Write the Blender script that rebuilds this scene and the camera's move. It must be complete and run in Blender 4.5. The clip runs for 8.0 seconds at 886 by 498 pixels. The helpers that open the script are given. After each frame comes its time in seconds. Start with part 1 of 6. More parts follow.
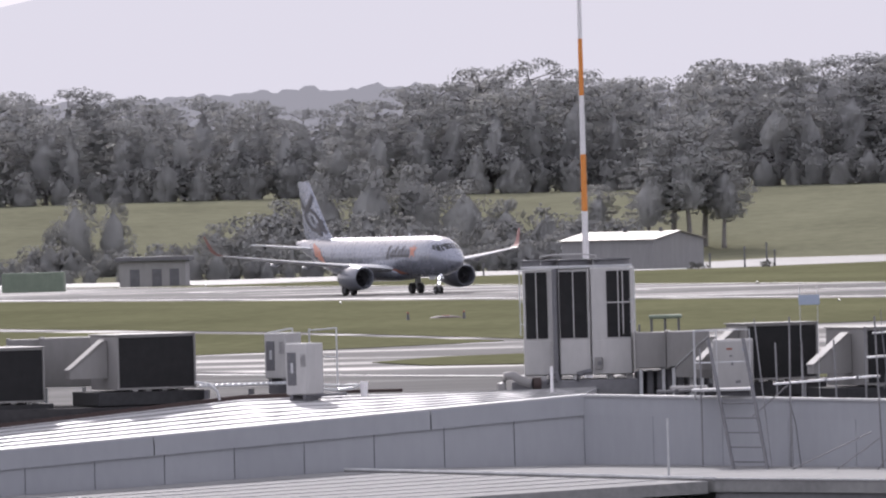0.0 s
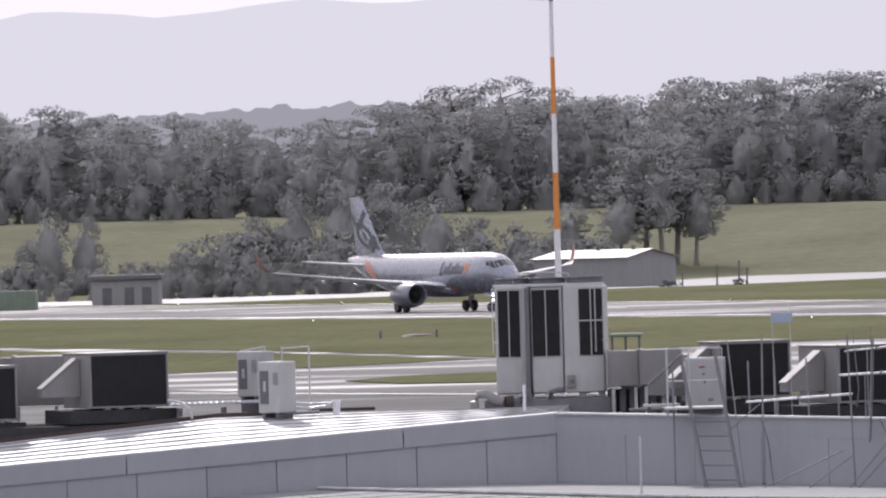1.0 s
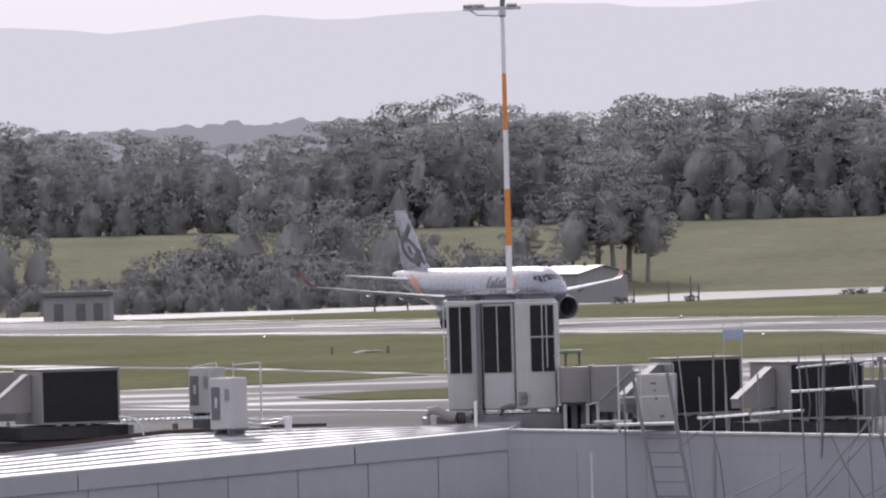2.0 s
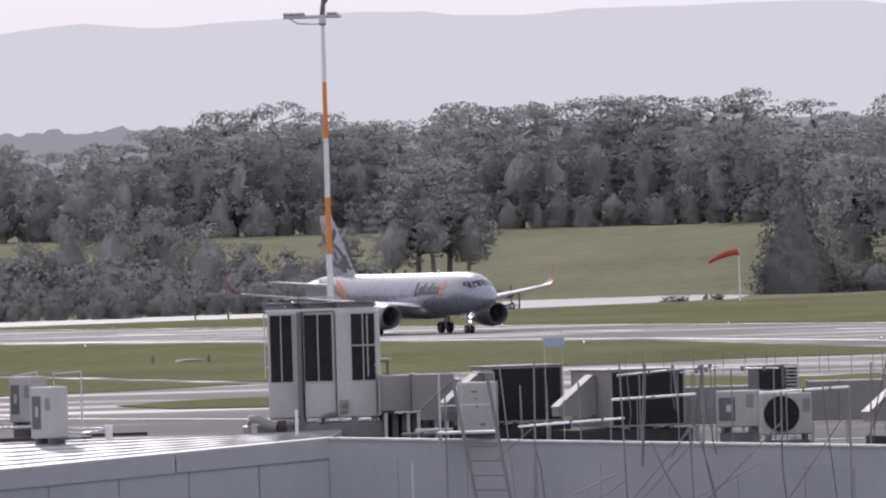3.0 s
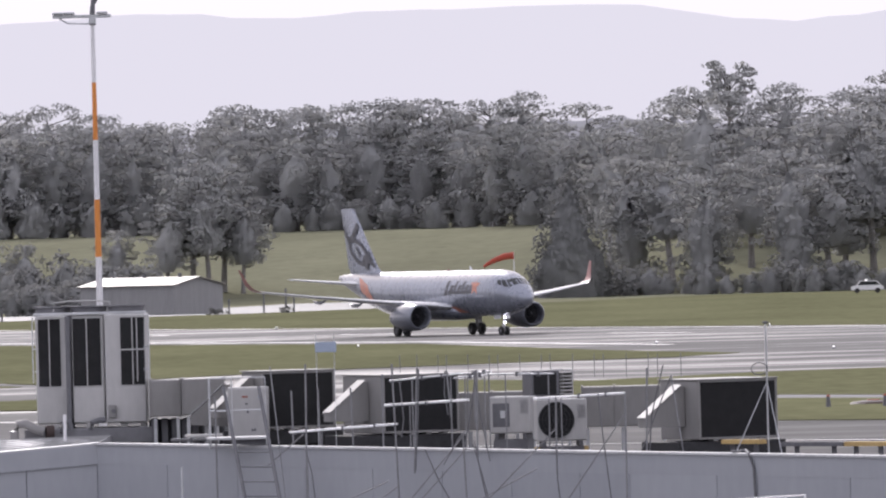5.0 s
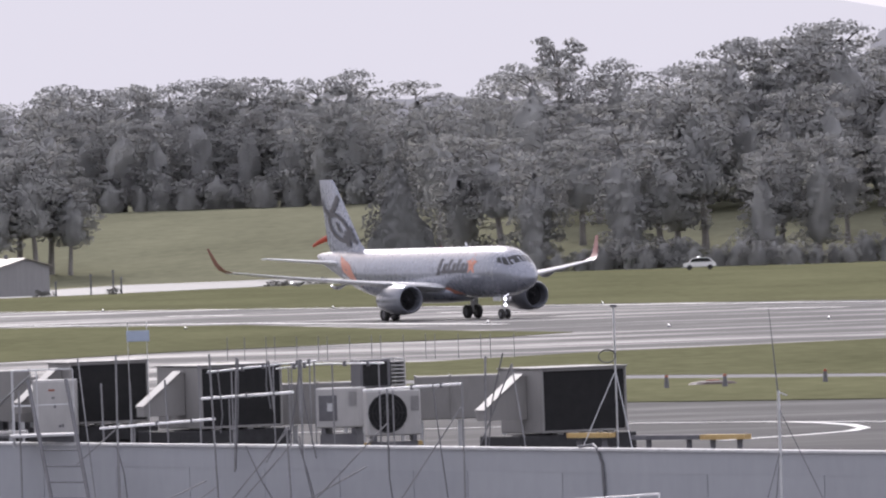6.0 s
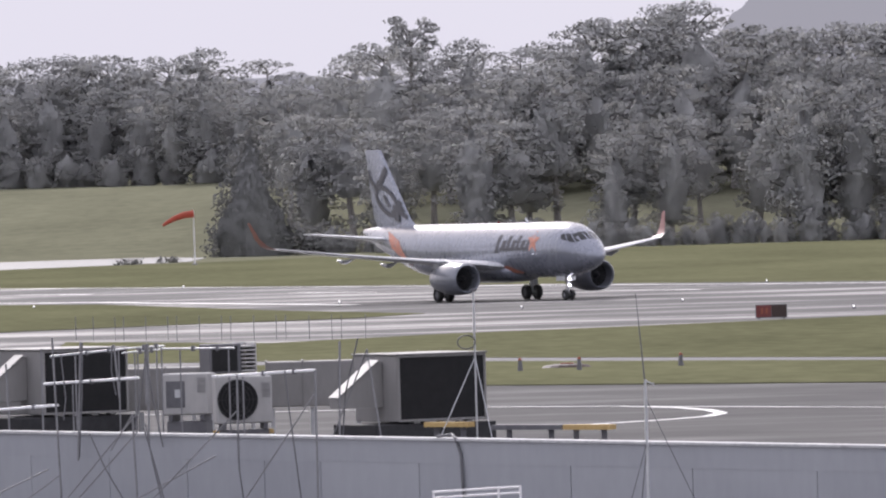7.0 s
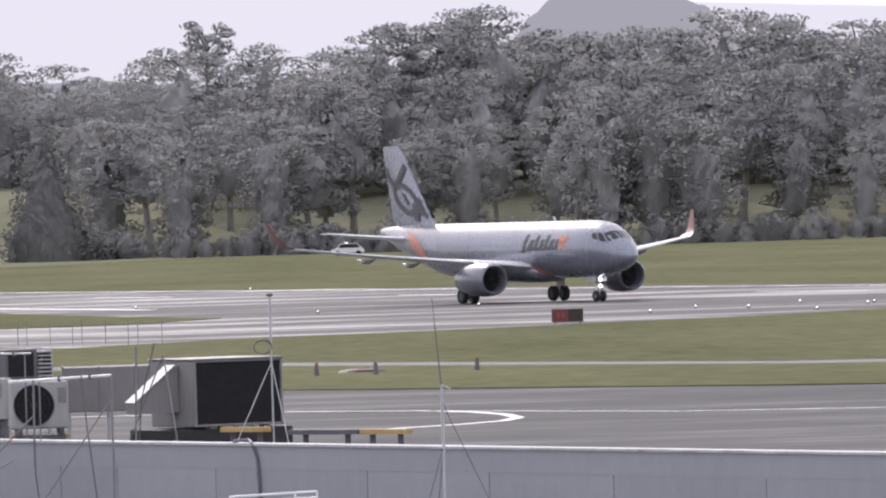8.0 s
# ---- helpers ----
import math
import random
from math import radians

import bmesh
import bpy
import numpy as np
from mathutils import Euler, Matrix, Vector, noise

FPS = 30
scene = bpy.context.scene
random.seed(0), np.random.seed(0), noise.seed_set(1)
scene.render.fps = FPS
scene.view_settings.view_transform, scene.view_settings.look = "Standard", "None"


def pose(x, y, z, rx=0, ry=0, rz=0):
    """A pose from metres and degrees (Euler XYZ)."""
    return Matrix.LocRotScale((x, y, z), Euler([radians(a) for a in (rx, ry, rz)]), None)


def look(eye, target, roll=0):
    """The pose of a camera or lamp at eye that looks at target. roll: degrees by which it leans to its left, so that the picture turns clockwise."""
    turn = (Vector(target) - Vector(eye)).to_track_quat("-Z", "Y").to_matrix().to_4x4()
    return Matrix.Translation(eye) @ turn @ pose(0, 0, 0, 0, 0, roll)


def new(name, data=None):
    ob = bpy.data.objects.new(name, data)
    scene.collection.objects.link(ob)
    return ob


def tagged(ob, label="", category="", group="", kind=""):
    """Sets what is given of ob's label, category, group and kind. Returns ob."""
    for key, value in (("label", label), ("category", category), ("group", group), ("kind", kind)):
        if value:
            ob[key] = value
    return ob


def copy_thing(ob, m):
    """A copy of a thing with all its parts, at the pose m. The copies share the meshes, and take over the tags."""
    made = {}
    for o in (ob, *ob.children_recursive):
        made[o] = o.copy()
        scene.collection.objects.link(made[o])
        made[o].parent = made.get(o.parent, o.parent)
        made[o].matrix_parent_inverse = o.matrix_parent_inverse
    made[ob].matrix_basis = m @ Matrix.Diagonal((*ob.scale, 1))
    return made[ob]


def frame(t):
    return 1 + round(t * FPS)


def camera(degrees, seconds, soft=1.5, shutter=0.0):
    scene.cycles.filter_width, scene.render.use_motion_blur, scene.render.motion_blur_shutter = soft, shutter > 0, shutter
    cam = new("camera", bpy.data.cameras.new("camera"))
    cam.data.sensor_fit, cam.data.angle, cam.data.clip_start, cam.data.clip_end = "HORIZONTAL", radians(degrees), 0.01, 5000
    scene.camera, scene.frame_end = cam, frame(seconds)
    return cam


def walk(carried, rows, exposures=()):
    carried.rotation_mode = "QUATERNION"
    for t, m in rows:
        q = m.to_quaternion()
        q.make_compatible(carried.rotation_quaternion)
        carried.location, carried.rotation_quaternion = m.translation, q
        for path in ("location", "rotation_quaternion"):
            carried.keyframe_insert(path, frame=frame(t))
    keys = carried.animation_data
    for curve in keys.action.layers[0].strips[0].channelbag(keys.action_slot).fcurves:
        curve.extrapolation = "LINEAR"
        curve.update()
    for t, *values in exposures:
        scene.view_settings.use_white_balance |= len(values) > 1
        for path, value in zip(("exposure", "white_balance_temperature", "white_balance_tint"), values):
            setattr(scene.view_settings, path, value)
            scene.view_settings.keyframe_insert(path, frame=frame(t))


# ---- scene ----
# ---------------- camera: a long lens on a viewing deck, panning with the airliner ----------------
cam = camera(5.2815, 8.0, soft=2.2)
EYE_H = 8.0
# seconds, metres forward, degrees right of the +y axis, degrees up, lean
PAN = [
    (0.0, 0.00, -3.5184, -0.2033, 1.564),
    (0.5, 0.00, -3.4416, -0.0623, 1.561),
    (1.0, 0.00, -3.3511, -0.0988, 1.599),
    (1.2, 0.00, -3.3511, -0.0651, 1.599),
    (2.3, 0.00, -2.6318, 0.0298, 1.499),
    (2.5, 0.00, -2.2560, 0.0627, 1.441),
    (3.0, 0.00, -1.9887, 0.0109, 1.668),
    (3.5, 0.00, -1.8824, -0.0838, 1.748),
    (4.0, 0.00, -1.5369, -0.0169, 1.574),
    (4.5, 0.00, -1.0760, 0.0166, 1.462),
    (4.7, 0.00, -0.9057, 0.0064, 1.483),
    (5.8, 13.58, 0.1374, -0.0972, 1.814),
    (6.0, 14.22, 0.3642, -0.1623, 1.961),
    (6.5, 19.86, 0.8635, -0.2963, 1.834),
    (7.0, 19.86, 1.2512, -0.3090, 1.633),
    (7.5, 19.86, 1.8127, -0.2585, 1.668),
    (8.0, 19.86, 2.4672, -0.3163, 1.728),
]


def aim(fwd, yaw, up, lean):
    eye = Vector((0.0, fwd, EYE_H))
    y, u = radians(yaw), radians(up)
    way = Vector((math.sin(y) * math.cos(u), math.cos(y) * math.cos(u), math.sin(u)))
    return look(eye, eye + way * 100.0, -lean)


walk(cam, [(t, aim(f, y, u, r)) for t, f, y, u, r in PAN], exposures=[(0.0, 0.04, 6180, 17), (1.2, 0.04, 6180, 17), (2.3, -0.12, 6180, 17), (3.6, -0.10, 6180, 17), (4.5, 0.12, 6180, 17), (5.8, 0.08, 6180, 17), (7.0, 0.12, 6180, 17), (8.0, 0.2, 6180, 17)])

# ---------------- light: bright hazy sky, sun ahead of the camera and to its left ----------------
SUN_ELEV, SUN_AZ = 33.0, -14.0          # degrees up, degrees right of +y
world = bpy.data.worlds.new("sky")
scene.world = world
world.use_nodes = True
wn = world.node_tree.nodes
wl = world.node_tree.links
sky = wn.new("ShaderNodeTexSky")
sky.sky_type = "NISHITA"
sky.sun_disc = False
sky.sun_elevation = radians(SUN_ELEV)
sky.sun_rotation = radians(SUN_AZ)
sky.dust_density = 6.0
sky.air_density = 1.6
haze = wn.new("ShaderNodeMixRGB")
haze.inputs[0].default_value = 0.80
haze.inputs[2].default_value = (10.9, 10.7, 11.3, 1)
wl.new(sky.outputs[0], haze.inputs[1])
wl.new(haze.outputs[0], wn["Background"].inputs[0])
wn["Background"].inputs[1].default_value = 0.10

sun = new("sun", bpy.data.lights.new("sun", "SUN"))
sun.data.energy = 3.0
sun.data.angle = radians(1.5)
sun.data.color = (1.0, 0.96, 0.91)
_e, _a = radians(SUN_ELEV), radians(SUN_AZ)
sun.matrix_world = look((0, 0, 60), Vector((0, 0, 60)) - Vector((math.sin(_a) * math.cos(_e), math.cos(_a) * math.cos(_e), math.sin(_e))))


# ---------------- materials ----------------
def node(nt, kind, **inputs):
    n = nt.nodes.new(kind)
    for k, v in inputs.items():
        n.inputs[k.replace("_", " ")].default_value = v
    return n


def surface(name, low, high, scale=1.0, rough=0.6, rough_var=0.1, metal=0.0, bump=0.0, fine=8.0, stretch=(1, 1, 1),
            per_piece=0.0, coat=0.0, trans=0.0, spec=0.5):
    """Two-scale mottled surface between two base colours, in metres."""
    m = bpy.data.materials.new(name)
    m.use_nodes = True
    nt = m.node_tree
    bs = nt.nodes["Principled BSDF"]
    tc = nt.nodes.new("ShaderNodeTexCoord")
    mp = nt.nodes.new("ShaderNodeMapping")
    mp.inputs["Scale"].default_value = stretch
    nt.links.new(tc.outputs["Object"], mp.inputs["Vector"])
    big = node(nt, "ShaderNodeTexNoise", Scale=scale, Detail=4.0, Roughness=0.55)
    small = node(nt, "ShaderNodeTexNoise", Scale=scale * fine, Detail=3.0, Roughness=0.6)
    for n in (big, small):
        nt.links.new(mp.outputs["Vector"], n.inputs["Vector"])
    add = nt.nodes.new("ShaderNodeMath")
    add.operation = "MULTIPLY_ADD"
    add.inputs[1].default_value = 0.45
    nt.links.new(small.outputs["Fac"], add.inputs[0])
    half = nt.nodes.new("ShaderNodeMath")
    half.operation = "MULTIPLY"
    half.inputs[1].default_value = 0.55
    nt.links.new(big.outputs["Fac"], half.inputs[0])
    nt.links.new(half.outputs[0], add.inputs[2])
    last = add.outputs[0]
    if per_piece:
        info = nt.nodes.new("ShaderNodeObjectInfo")
        pm = nt.nodes.new("ShaderNodeMath")
        pm.operation = "MULTIPLY_ADD"
        pm.inputs[1].default_value = per_piece
        nt.links.new(info.outputs["Random"], pm.inputs[0])
        nt.links.new(last, pm.inputs[2])
        sub = nt.nodes.new("ShaderNodeMath")
        sub.operation = "SUBTRACT"
        sub.inputs[1].default_value = per_piece * 0.5
        nt.links.new(pm.outputs[0], sub.inputs[0])
        last = sub.outputs[0]
    ramp = nt.nodes.new("ShaderNodeValToRGB")
    ramp.color_ramp.elements[0].position, ramp.color_ramp.elements[1].position = 0.3, 0.7
    ramp.color_ramp.elements[0].color = (*low, 1)
    ramp.color_ramp.elements[1].color = (*high, 1)
    nt.links.new(last, ramp.inputs[0])
    nt.links.new(ramp.outputs[0], bs.inputs["Base Color"])
    rr = nt.nodes.new("ShaderNodeMapRange")
    rr.inputs["To Min"].default_value = max(0.02, rough - rough_var)
    rr.inputs["To Max"].default_value = min(1.0, rough + rough_var)
    rr.inputs["From Min"].default_value, rr.inputs["From Max"].default_value = 0.3, 0.7
    nt.links.new(last, rr.inputs["Value"])
    nt.links.new(rr.outputs[0], bs.inputs["Roughness"])
    bs.inputs["Metallic"].default_value = metal
    bs.inputs["Coat Weight"].default_value = coat
    bs.inputs["Specular IOR Level"].default_value = spec
    if bump:
        bp = node(nt, "ShaderNodeBump", Strength=min(1.0, bump), Distance=0.05)
        nt.links.new(small.outputs["Fac"], bp.inputs["Height"])
        nt.links.new(bp.outputs[0], bs.inputs["Normal"])
    if trans:
        tr = nt.nodes.new("ShaderNodeBsdfTranslucent")
        nt.links.new(ramp.outputs[0], tr.inputs["Color"])
        mx = nt.nodes.new("ShaderNodeMixShader")
        mx.inputs[0].default_value = trans
        nt.links.new(bs.outputs[0], mx.inputs[1])
        nt.links.new(tr.outputs[0], mx.inputs[2])
        nt.links.new(mx.outputs[0], nt.nodes["Material Output"].inputs["Surface"])
    return m


def glow(name, colour, strength, base=1.0):
    m = bpy.data.materials.new(name)
    m.use_nodes = True
    bs = m.node_tree.nodes["Principled BSDF"]
    bs.inputs["Base Color"].default_value = (*[c * base for c in colour], 1)
    bs.inputs["Emission Color"].default_value = (*colour, 1)
    bs.inputs["Emission Strength"].default_value = strength
    bs.inputs["Roughness"].default_value = 0.9
    bs.inputs["Specular IOR Level"].default_value = 0.0
    return m


def pavement(name, low, high, wet, streak=0.06, rough=0.62, dull=0.66):
    """Worn asphalt: mottled, with long damp glossy streaks."""
    m = surface(name, low, high, 0.05, rough, 0.10, fine=9, bump=0.1, stretch=(0.45, 1, 1), spec=0.1)
    nt = m.node_tree
    bs = nt.nodes["Principled BSDF"]
    tc = nt.nodes.new("ShaderNodeTexCoord")
    mp = nt.nodes.new("ShaderNodeMapping")
    mp.inputs["Rotation"].default_value = (0, 0, radians(22))
    mp.inputs["Scale"].default_value = (0.35, 1.0, 1.0)
    nt.links.new(tc.outputs["Object"], mp.inputs["Vector"])
    ns = node(nt, "ShaderNodeTexNoise", Scale=streak, Detail=5.0, Roughness=0.62)
    nt.links.new(mp.outputs["Vector"], ns.inputs["Vector"])
    for dry, top, sock in ((0.03, wet, "Specular IOR Level"), (dull, dull - 0.5 * wet, "Roughness")):
        mr = nt.nodes.new("ShaderNodeMapRange")
        mr.inputs["From Min"].default_value, mr.inputs["From Max"].default_value = 0.50, 0.64
        mr.inputs["To Min"].default_value, mr.inputs["To Max"].default_value = dry, top
        nt.links.new(ns.outputs["Fac"], mr.inputs["Value"])
        nt.links.new(mr.outputs[0], bs.inputs[sock])
    return m


def foliage(name, low, high, centre):
    """Leaves that pass some of their light on; normals bent out from the crown's axis even the light, as haze would."""
    m = surface(name, low, high, 0.12, 0.8, 0.05, fine=5, per_piece=0.3, trans=0.2, spec=0.0)
    nt = m.node_tree
    tc = nt.nodes.new("ShaderNodeTexCoord")
    sub = nt.nodes.new("ShaderNodeVectorMath")
    sub.operation = "SUBTRACT"
    sub.inputs[1].default_value = (0, 0, centre)
    nt.links.new(tc.outputs["Object"], sub.inputs[0])
    vt = nt.nodes.new("ShaderNodeVectorTransform")
    vt.vector_type, vt.convert_from, vt.convert_to = "NORMAL", "OBJECT", "WORLD"
    flat = nt.nodes.new("ShaderNodeVectorMath")
    flat.operation = "MULTIPLY"
    flat.inputs[1].default_value = (1, 1, 0.15)
    nt.links.new(sub.outputs[0], flat.inputs[0])
    nt.links.new(flat.outputs[0], vt.inputs[0])
    nrm = nt.nodes.new("ShaderNodeVectorMath")
    nrm.operation = "NORMALIZE"
    nt.links.new(vt.outputs[0], nrm.inputs[0])
    geo = nt.nodes.new("ShaderNodeNewGeometry")
    mix = nt.nodes.new("ShaderNodeMixRGB")
    mix.inputs[0].default_value = 0.88
    nt.links.new(geo.outputs["Normal"], mix.inputs[1])
    nt.links.new(nrm.outputs[0], mix.inputs[2])
    n2 = nt.nodes.new("ShaderNodeVectorMath")
    n2.operation = "NORMALIZE"
    nt.links.new(mix.outputs[0], n2.inputs[0])
    for n in nt.nodes:
        if n.type in ("BSDF_PRINCIPLED", "BSDF_TRANSLUCENT"):
            nt.links.new(n2.outputs[0], n.inputs["Normal"])
    return m


M_GRASS = surface("mown_grass", (0.095, 0.097, 0.056), (0.168, 0.168, 0.098), 0.05, 0.75, 0.08, fine=14, bump=0.4, stretch=(1, 0.25, 1), spec=0.0)
M_FIELD = surface("rough_pasture", (0.13, 0.13, 0.09), (0.21, 0.21, 0.145), 0.04, 0.85, 0.05, fine=10, bump=0.4, spec=0.0)
M_RUNWAY = pavement("damp_runway_asphalt", (0.062, 0.061, 0.062), (0.12, 0.118, 0.118), 0.46)
M_APRON = pavement("apron_asphalt", (0.055, 0.055, 0.056), (0.11, 0.108, 0.107), 0.10, streak=0.16, dull=0.76)
M_PAINT = surface("white_marking_paint", (0.6, 0.6, 0.58), (0.8, 0.8, 0.78), 0.6, 0.5, 0.1)
M_WATER = surface("rippled_water", (0.03, 0.035, 0.04), (0.05, 0.055, 0.06), 0.05, 0.52, 0.05, fine=20, bump=0.8)
M_WHITE = surface("white_aircraft_paint", (0.70, 0.71, 0.73), (0.78, 0.79, 0.81), 0.4, 0.3, 0.05, coat=0.3)
M_SILVER = surface("silver_aircraft_paint", (0.24, 0.255, 0.305), (0.31, 0.325, 0.38), 0.35, 0.28, 0.05, metal=0.35, coat=0.45)
M_WING = surface("grey_wing_paint", (0.58, 0.59, 0.61), (0.70, 0.71, 0.73), 0.5, 0.28, 0.06, coat=0.3)
M_DARK = surface("charcoal_livery_paint", (0.045, 0.045, 0.055), (0.075, 0.075, 0.088), 0.8, 0.35, 0.05)
M_ORANGE = surface("orange_livery_paint", (0.56, 0.22, 0.15), (0.66, 0.29, 0.20), 0.8, 0.4, 0.05)
M_NACELLE = surface("grey_nacelle_paint", (0.17, 0.18, 0.21), (0.23, 0.24, 0.275), 0.5, 0.3, 0.05, metal=0.3, coat=0.3)
M_GLASS = surface("cockpit_glass", (0.01, 0.012, 0.015), (0.025, 0.028, 0.03), 2.0, 0.08, 0.03)
M_METAL = surface("bare_metal", (0.45, 0.45, 0.46), (0.62, 0.62, 0.63), 1.2, 0.35, 0.1, metal=0.8)
M_TYRE = surface("black_rubber", (0.018, 0.018, 0.018), (0.035, 0.034, 0.033), 4.0, 0.75, 0.08)
M_FANDARK = surface("dark_fan_metal", (0.03, 0.03, 0.033), (0.07, 0.07, 0.075), 3.0, 0.4, 0.1, metal=0.5)
M_LAMP = glow("landing_lamp", (0.95, 0.93, 1.0), 6.0)
M_BEACON = glow("white_lamp", (1.0, 0.98, 0.95), 1.6)
# Leaf colours raised to pale grey, standing in for haze over the woods.
M_SHRUB = foliage("haze_paled_shrub_foliage", (0.33, 0.332, 0.328), (0.39, 0.392, 0.382), 1.0)
M_CONIFER = foliage("haze_paled_conifer_foliage", (0.23, 0.232, 0.232), (0.28, 0.282, 0.276), 4.0)
M_LEAF = foliage("haze_paled_pine_foliage", (0.42, 0.422, 0.42), (0.48, 0.482, 0.472), 9.0)
M_LEAF2 = foliage("haze_paled_broadleaf_foliage", (0.35, 0.353, 0.35), (0.41, 0.412, 0.402), 2.0)
M_BARK = surface("grey_brown_bark", (0.16, 0.15, 0.145), (0.30, 0.285, 0.27), 1.5, 0.85, 0.08, bump=0.5)
# Grey streaks along the eave put the ribs' shading into the colour.
M_ROOF = surface("pale_roofing_with_rib_shade", (0.30, 0.30, 0.31), (0.58, 0.58, 0.59), 0.5, 0.48, 0.06, fine=6, bump=0, stretch=(0.12, 5, 1), spec=0.5)
M_RAIL = surface("bright_galvanised_rail", (0.70, 0.70, 0.71), (0.85, 0.85, 0.86), 2.0, 0.3, 0.08, metal=0.2)
M_WALL = surface("pale_grey_cladding", (0.28, 0.29, 0.315), (0.335, 0.345, 0.37), 0.5, 0.55, 0.08, fine=12, stretch=(1, 1, 0.3), per_piece=0.25)
M_JOINT = surface("dark_joint", (0.05, 0.05, 0.055), (0.09, 0.09, 0.095), 3, 0.8, 0.05)
M_DECK = surface("grey_roof_membrane", (0.14, 0.14, 0.15), (0.24, 0.24, 0.25), 0.7, 0.75, 0.1, fine=10, bump=0.2)
M_CONC = surface("weathered_concrete", (0.19, 0.19, 0.19), (0.31, 0.31, 0.305), 0.6, 0.8, 0.1, fine=12, bump=0.3, spec=0.15)
M_UNIT = surface("beige_grey_steel_casing", (0.20, 0.195, 0.19), (0.27, 0.263, 0.257), 0.9, 0.5, 0.08, fine=10, stretch=(1, 1, 0.35), per_piece=0.2)
M_UNITW = surface("white_steel_casing", (0.37, 0.365, 0.36), (0.48, 0.472, 0.465), 0.9, 0.45, 0.08, fine=10, stretch=(1, 1, 0.3), per_piece=0.15)
M_COIL = surface("black_coil_fins", (0.018, 0.018, 0.019), (0.032, 0.032, 0.033), 6.0, 0.8, 0.1, fine=6, spec=0.15)
M_TAR = surface("dark_tarred_felt", (0.035, 0.034, 0.036), (0.07, 0.068, 0.07), 0.8, 0.85, 0.1, fine=9, bump=0.2, spec=0.1)
M_SKID = surface("near_black_steel", (0.03, 0.03, 0.032), (0.06, 0.06, 0.063), 1.5, 0.7, 0.1, fine=8, spec=0.2)
M_GALV = surface("galvanised_steel", (0.42, 0.43, 0.45), (0.60, 0.61, 0.62), 1.5, 0.4, 0.1, metal=0.6)
M_DGREY = surface("dark_grey_steel", (0.09, 0.09, 0.10), (0.16, 0.16, 0.17), 1.2, 0.6, 0.1)
M_MASTW = surface("white_mast_paint", (0.66, 0.65, 0.66), (0.78, 0.77, 0.78), 1.0, 0.45, 0.08)
M_MASTO = surface("orange_mast_paint", (0.60, 0.20, 0.035), (0.72, 0.28, 0.06), 1.0, 0.5, 0.08)
# Livery orange darkened in the colour itself for the shaded wing tips.
M_SHARK = surface("shade_darkened_orange_paint", (0.24, 0.11, 0.10), (0.30, 0.14, 0.125), 0.8, 0.45, 0.05)
M_SOCK = surface("red_orange_fabric", (0.42, 0.085, 0.06), (0.54, 0.13, 0.085), 1.5, 0.8, 0.05, trans=0.35)
M_WOOD = surface("yellowed_timber", (0.42, 0.28, 0.10), (0.58, 0.42, 0.18), 1.0, 0.7, 0.1, stretch=(4, 1, 1))
M_BLUE = surface("pale_blue_panel", (0.30, 0.36, 0.46), (0.38, 0.44, 0.54), 1.0, 0.6, 0.08)
M_POLE = surface("dull_scaffold_steel", (0.16, 0.16, 0.17), (0.27, 0.27, 0.28), 2.0, 0.5, 0.1, metal=0.3)
M_FLASH = surface("dark_brown_flashing", (0.035, 0.022, 0.02), (0.07, 0.045, 0.04), 1.0, 0.7, 0.1)
M_RUST = surface("rust_red_paint", (0.22, 0.06, 0.035), (0.34, 0.11, 0.06), 2.0, 0.7, 0.1)
M_SHEDW = surface("grey_shed_cladding", (0.24, 0.236, 0.235), (0.32, 0.315, 0.31), 0.4, 0.6, 0.1, stretch=(3, 3, 0.3))
M_SHEDR = surface("cream_shed_roofing", (0.27, 0.245, 0.20), (0.36, 0.33, 0.27), 0.4, 0.45, 0.1)
M_GREEN = surface("green_painted_steel", (0.15, 0.19, 0.14), (0.22, 0.27, 0.20), 1.0, 0.5, 0.1)
M_SIGNR = surface("red_sign_face", (0.14, 0.03, 0.03), (0.20, 0.05, 0.045), 1.5, 0.5, 0.1)
M_CARW = surface("white_car_paint", (0.70, 0.70, 0.71), (0.80, 0.80, 0.81), 0.8, 0.3, 0.05, coat=0.4)


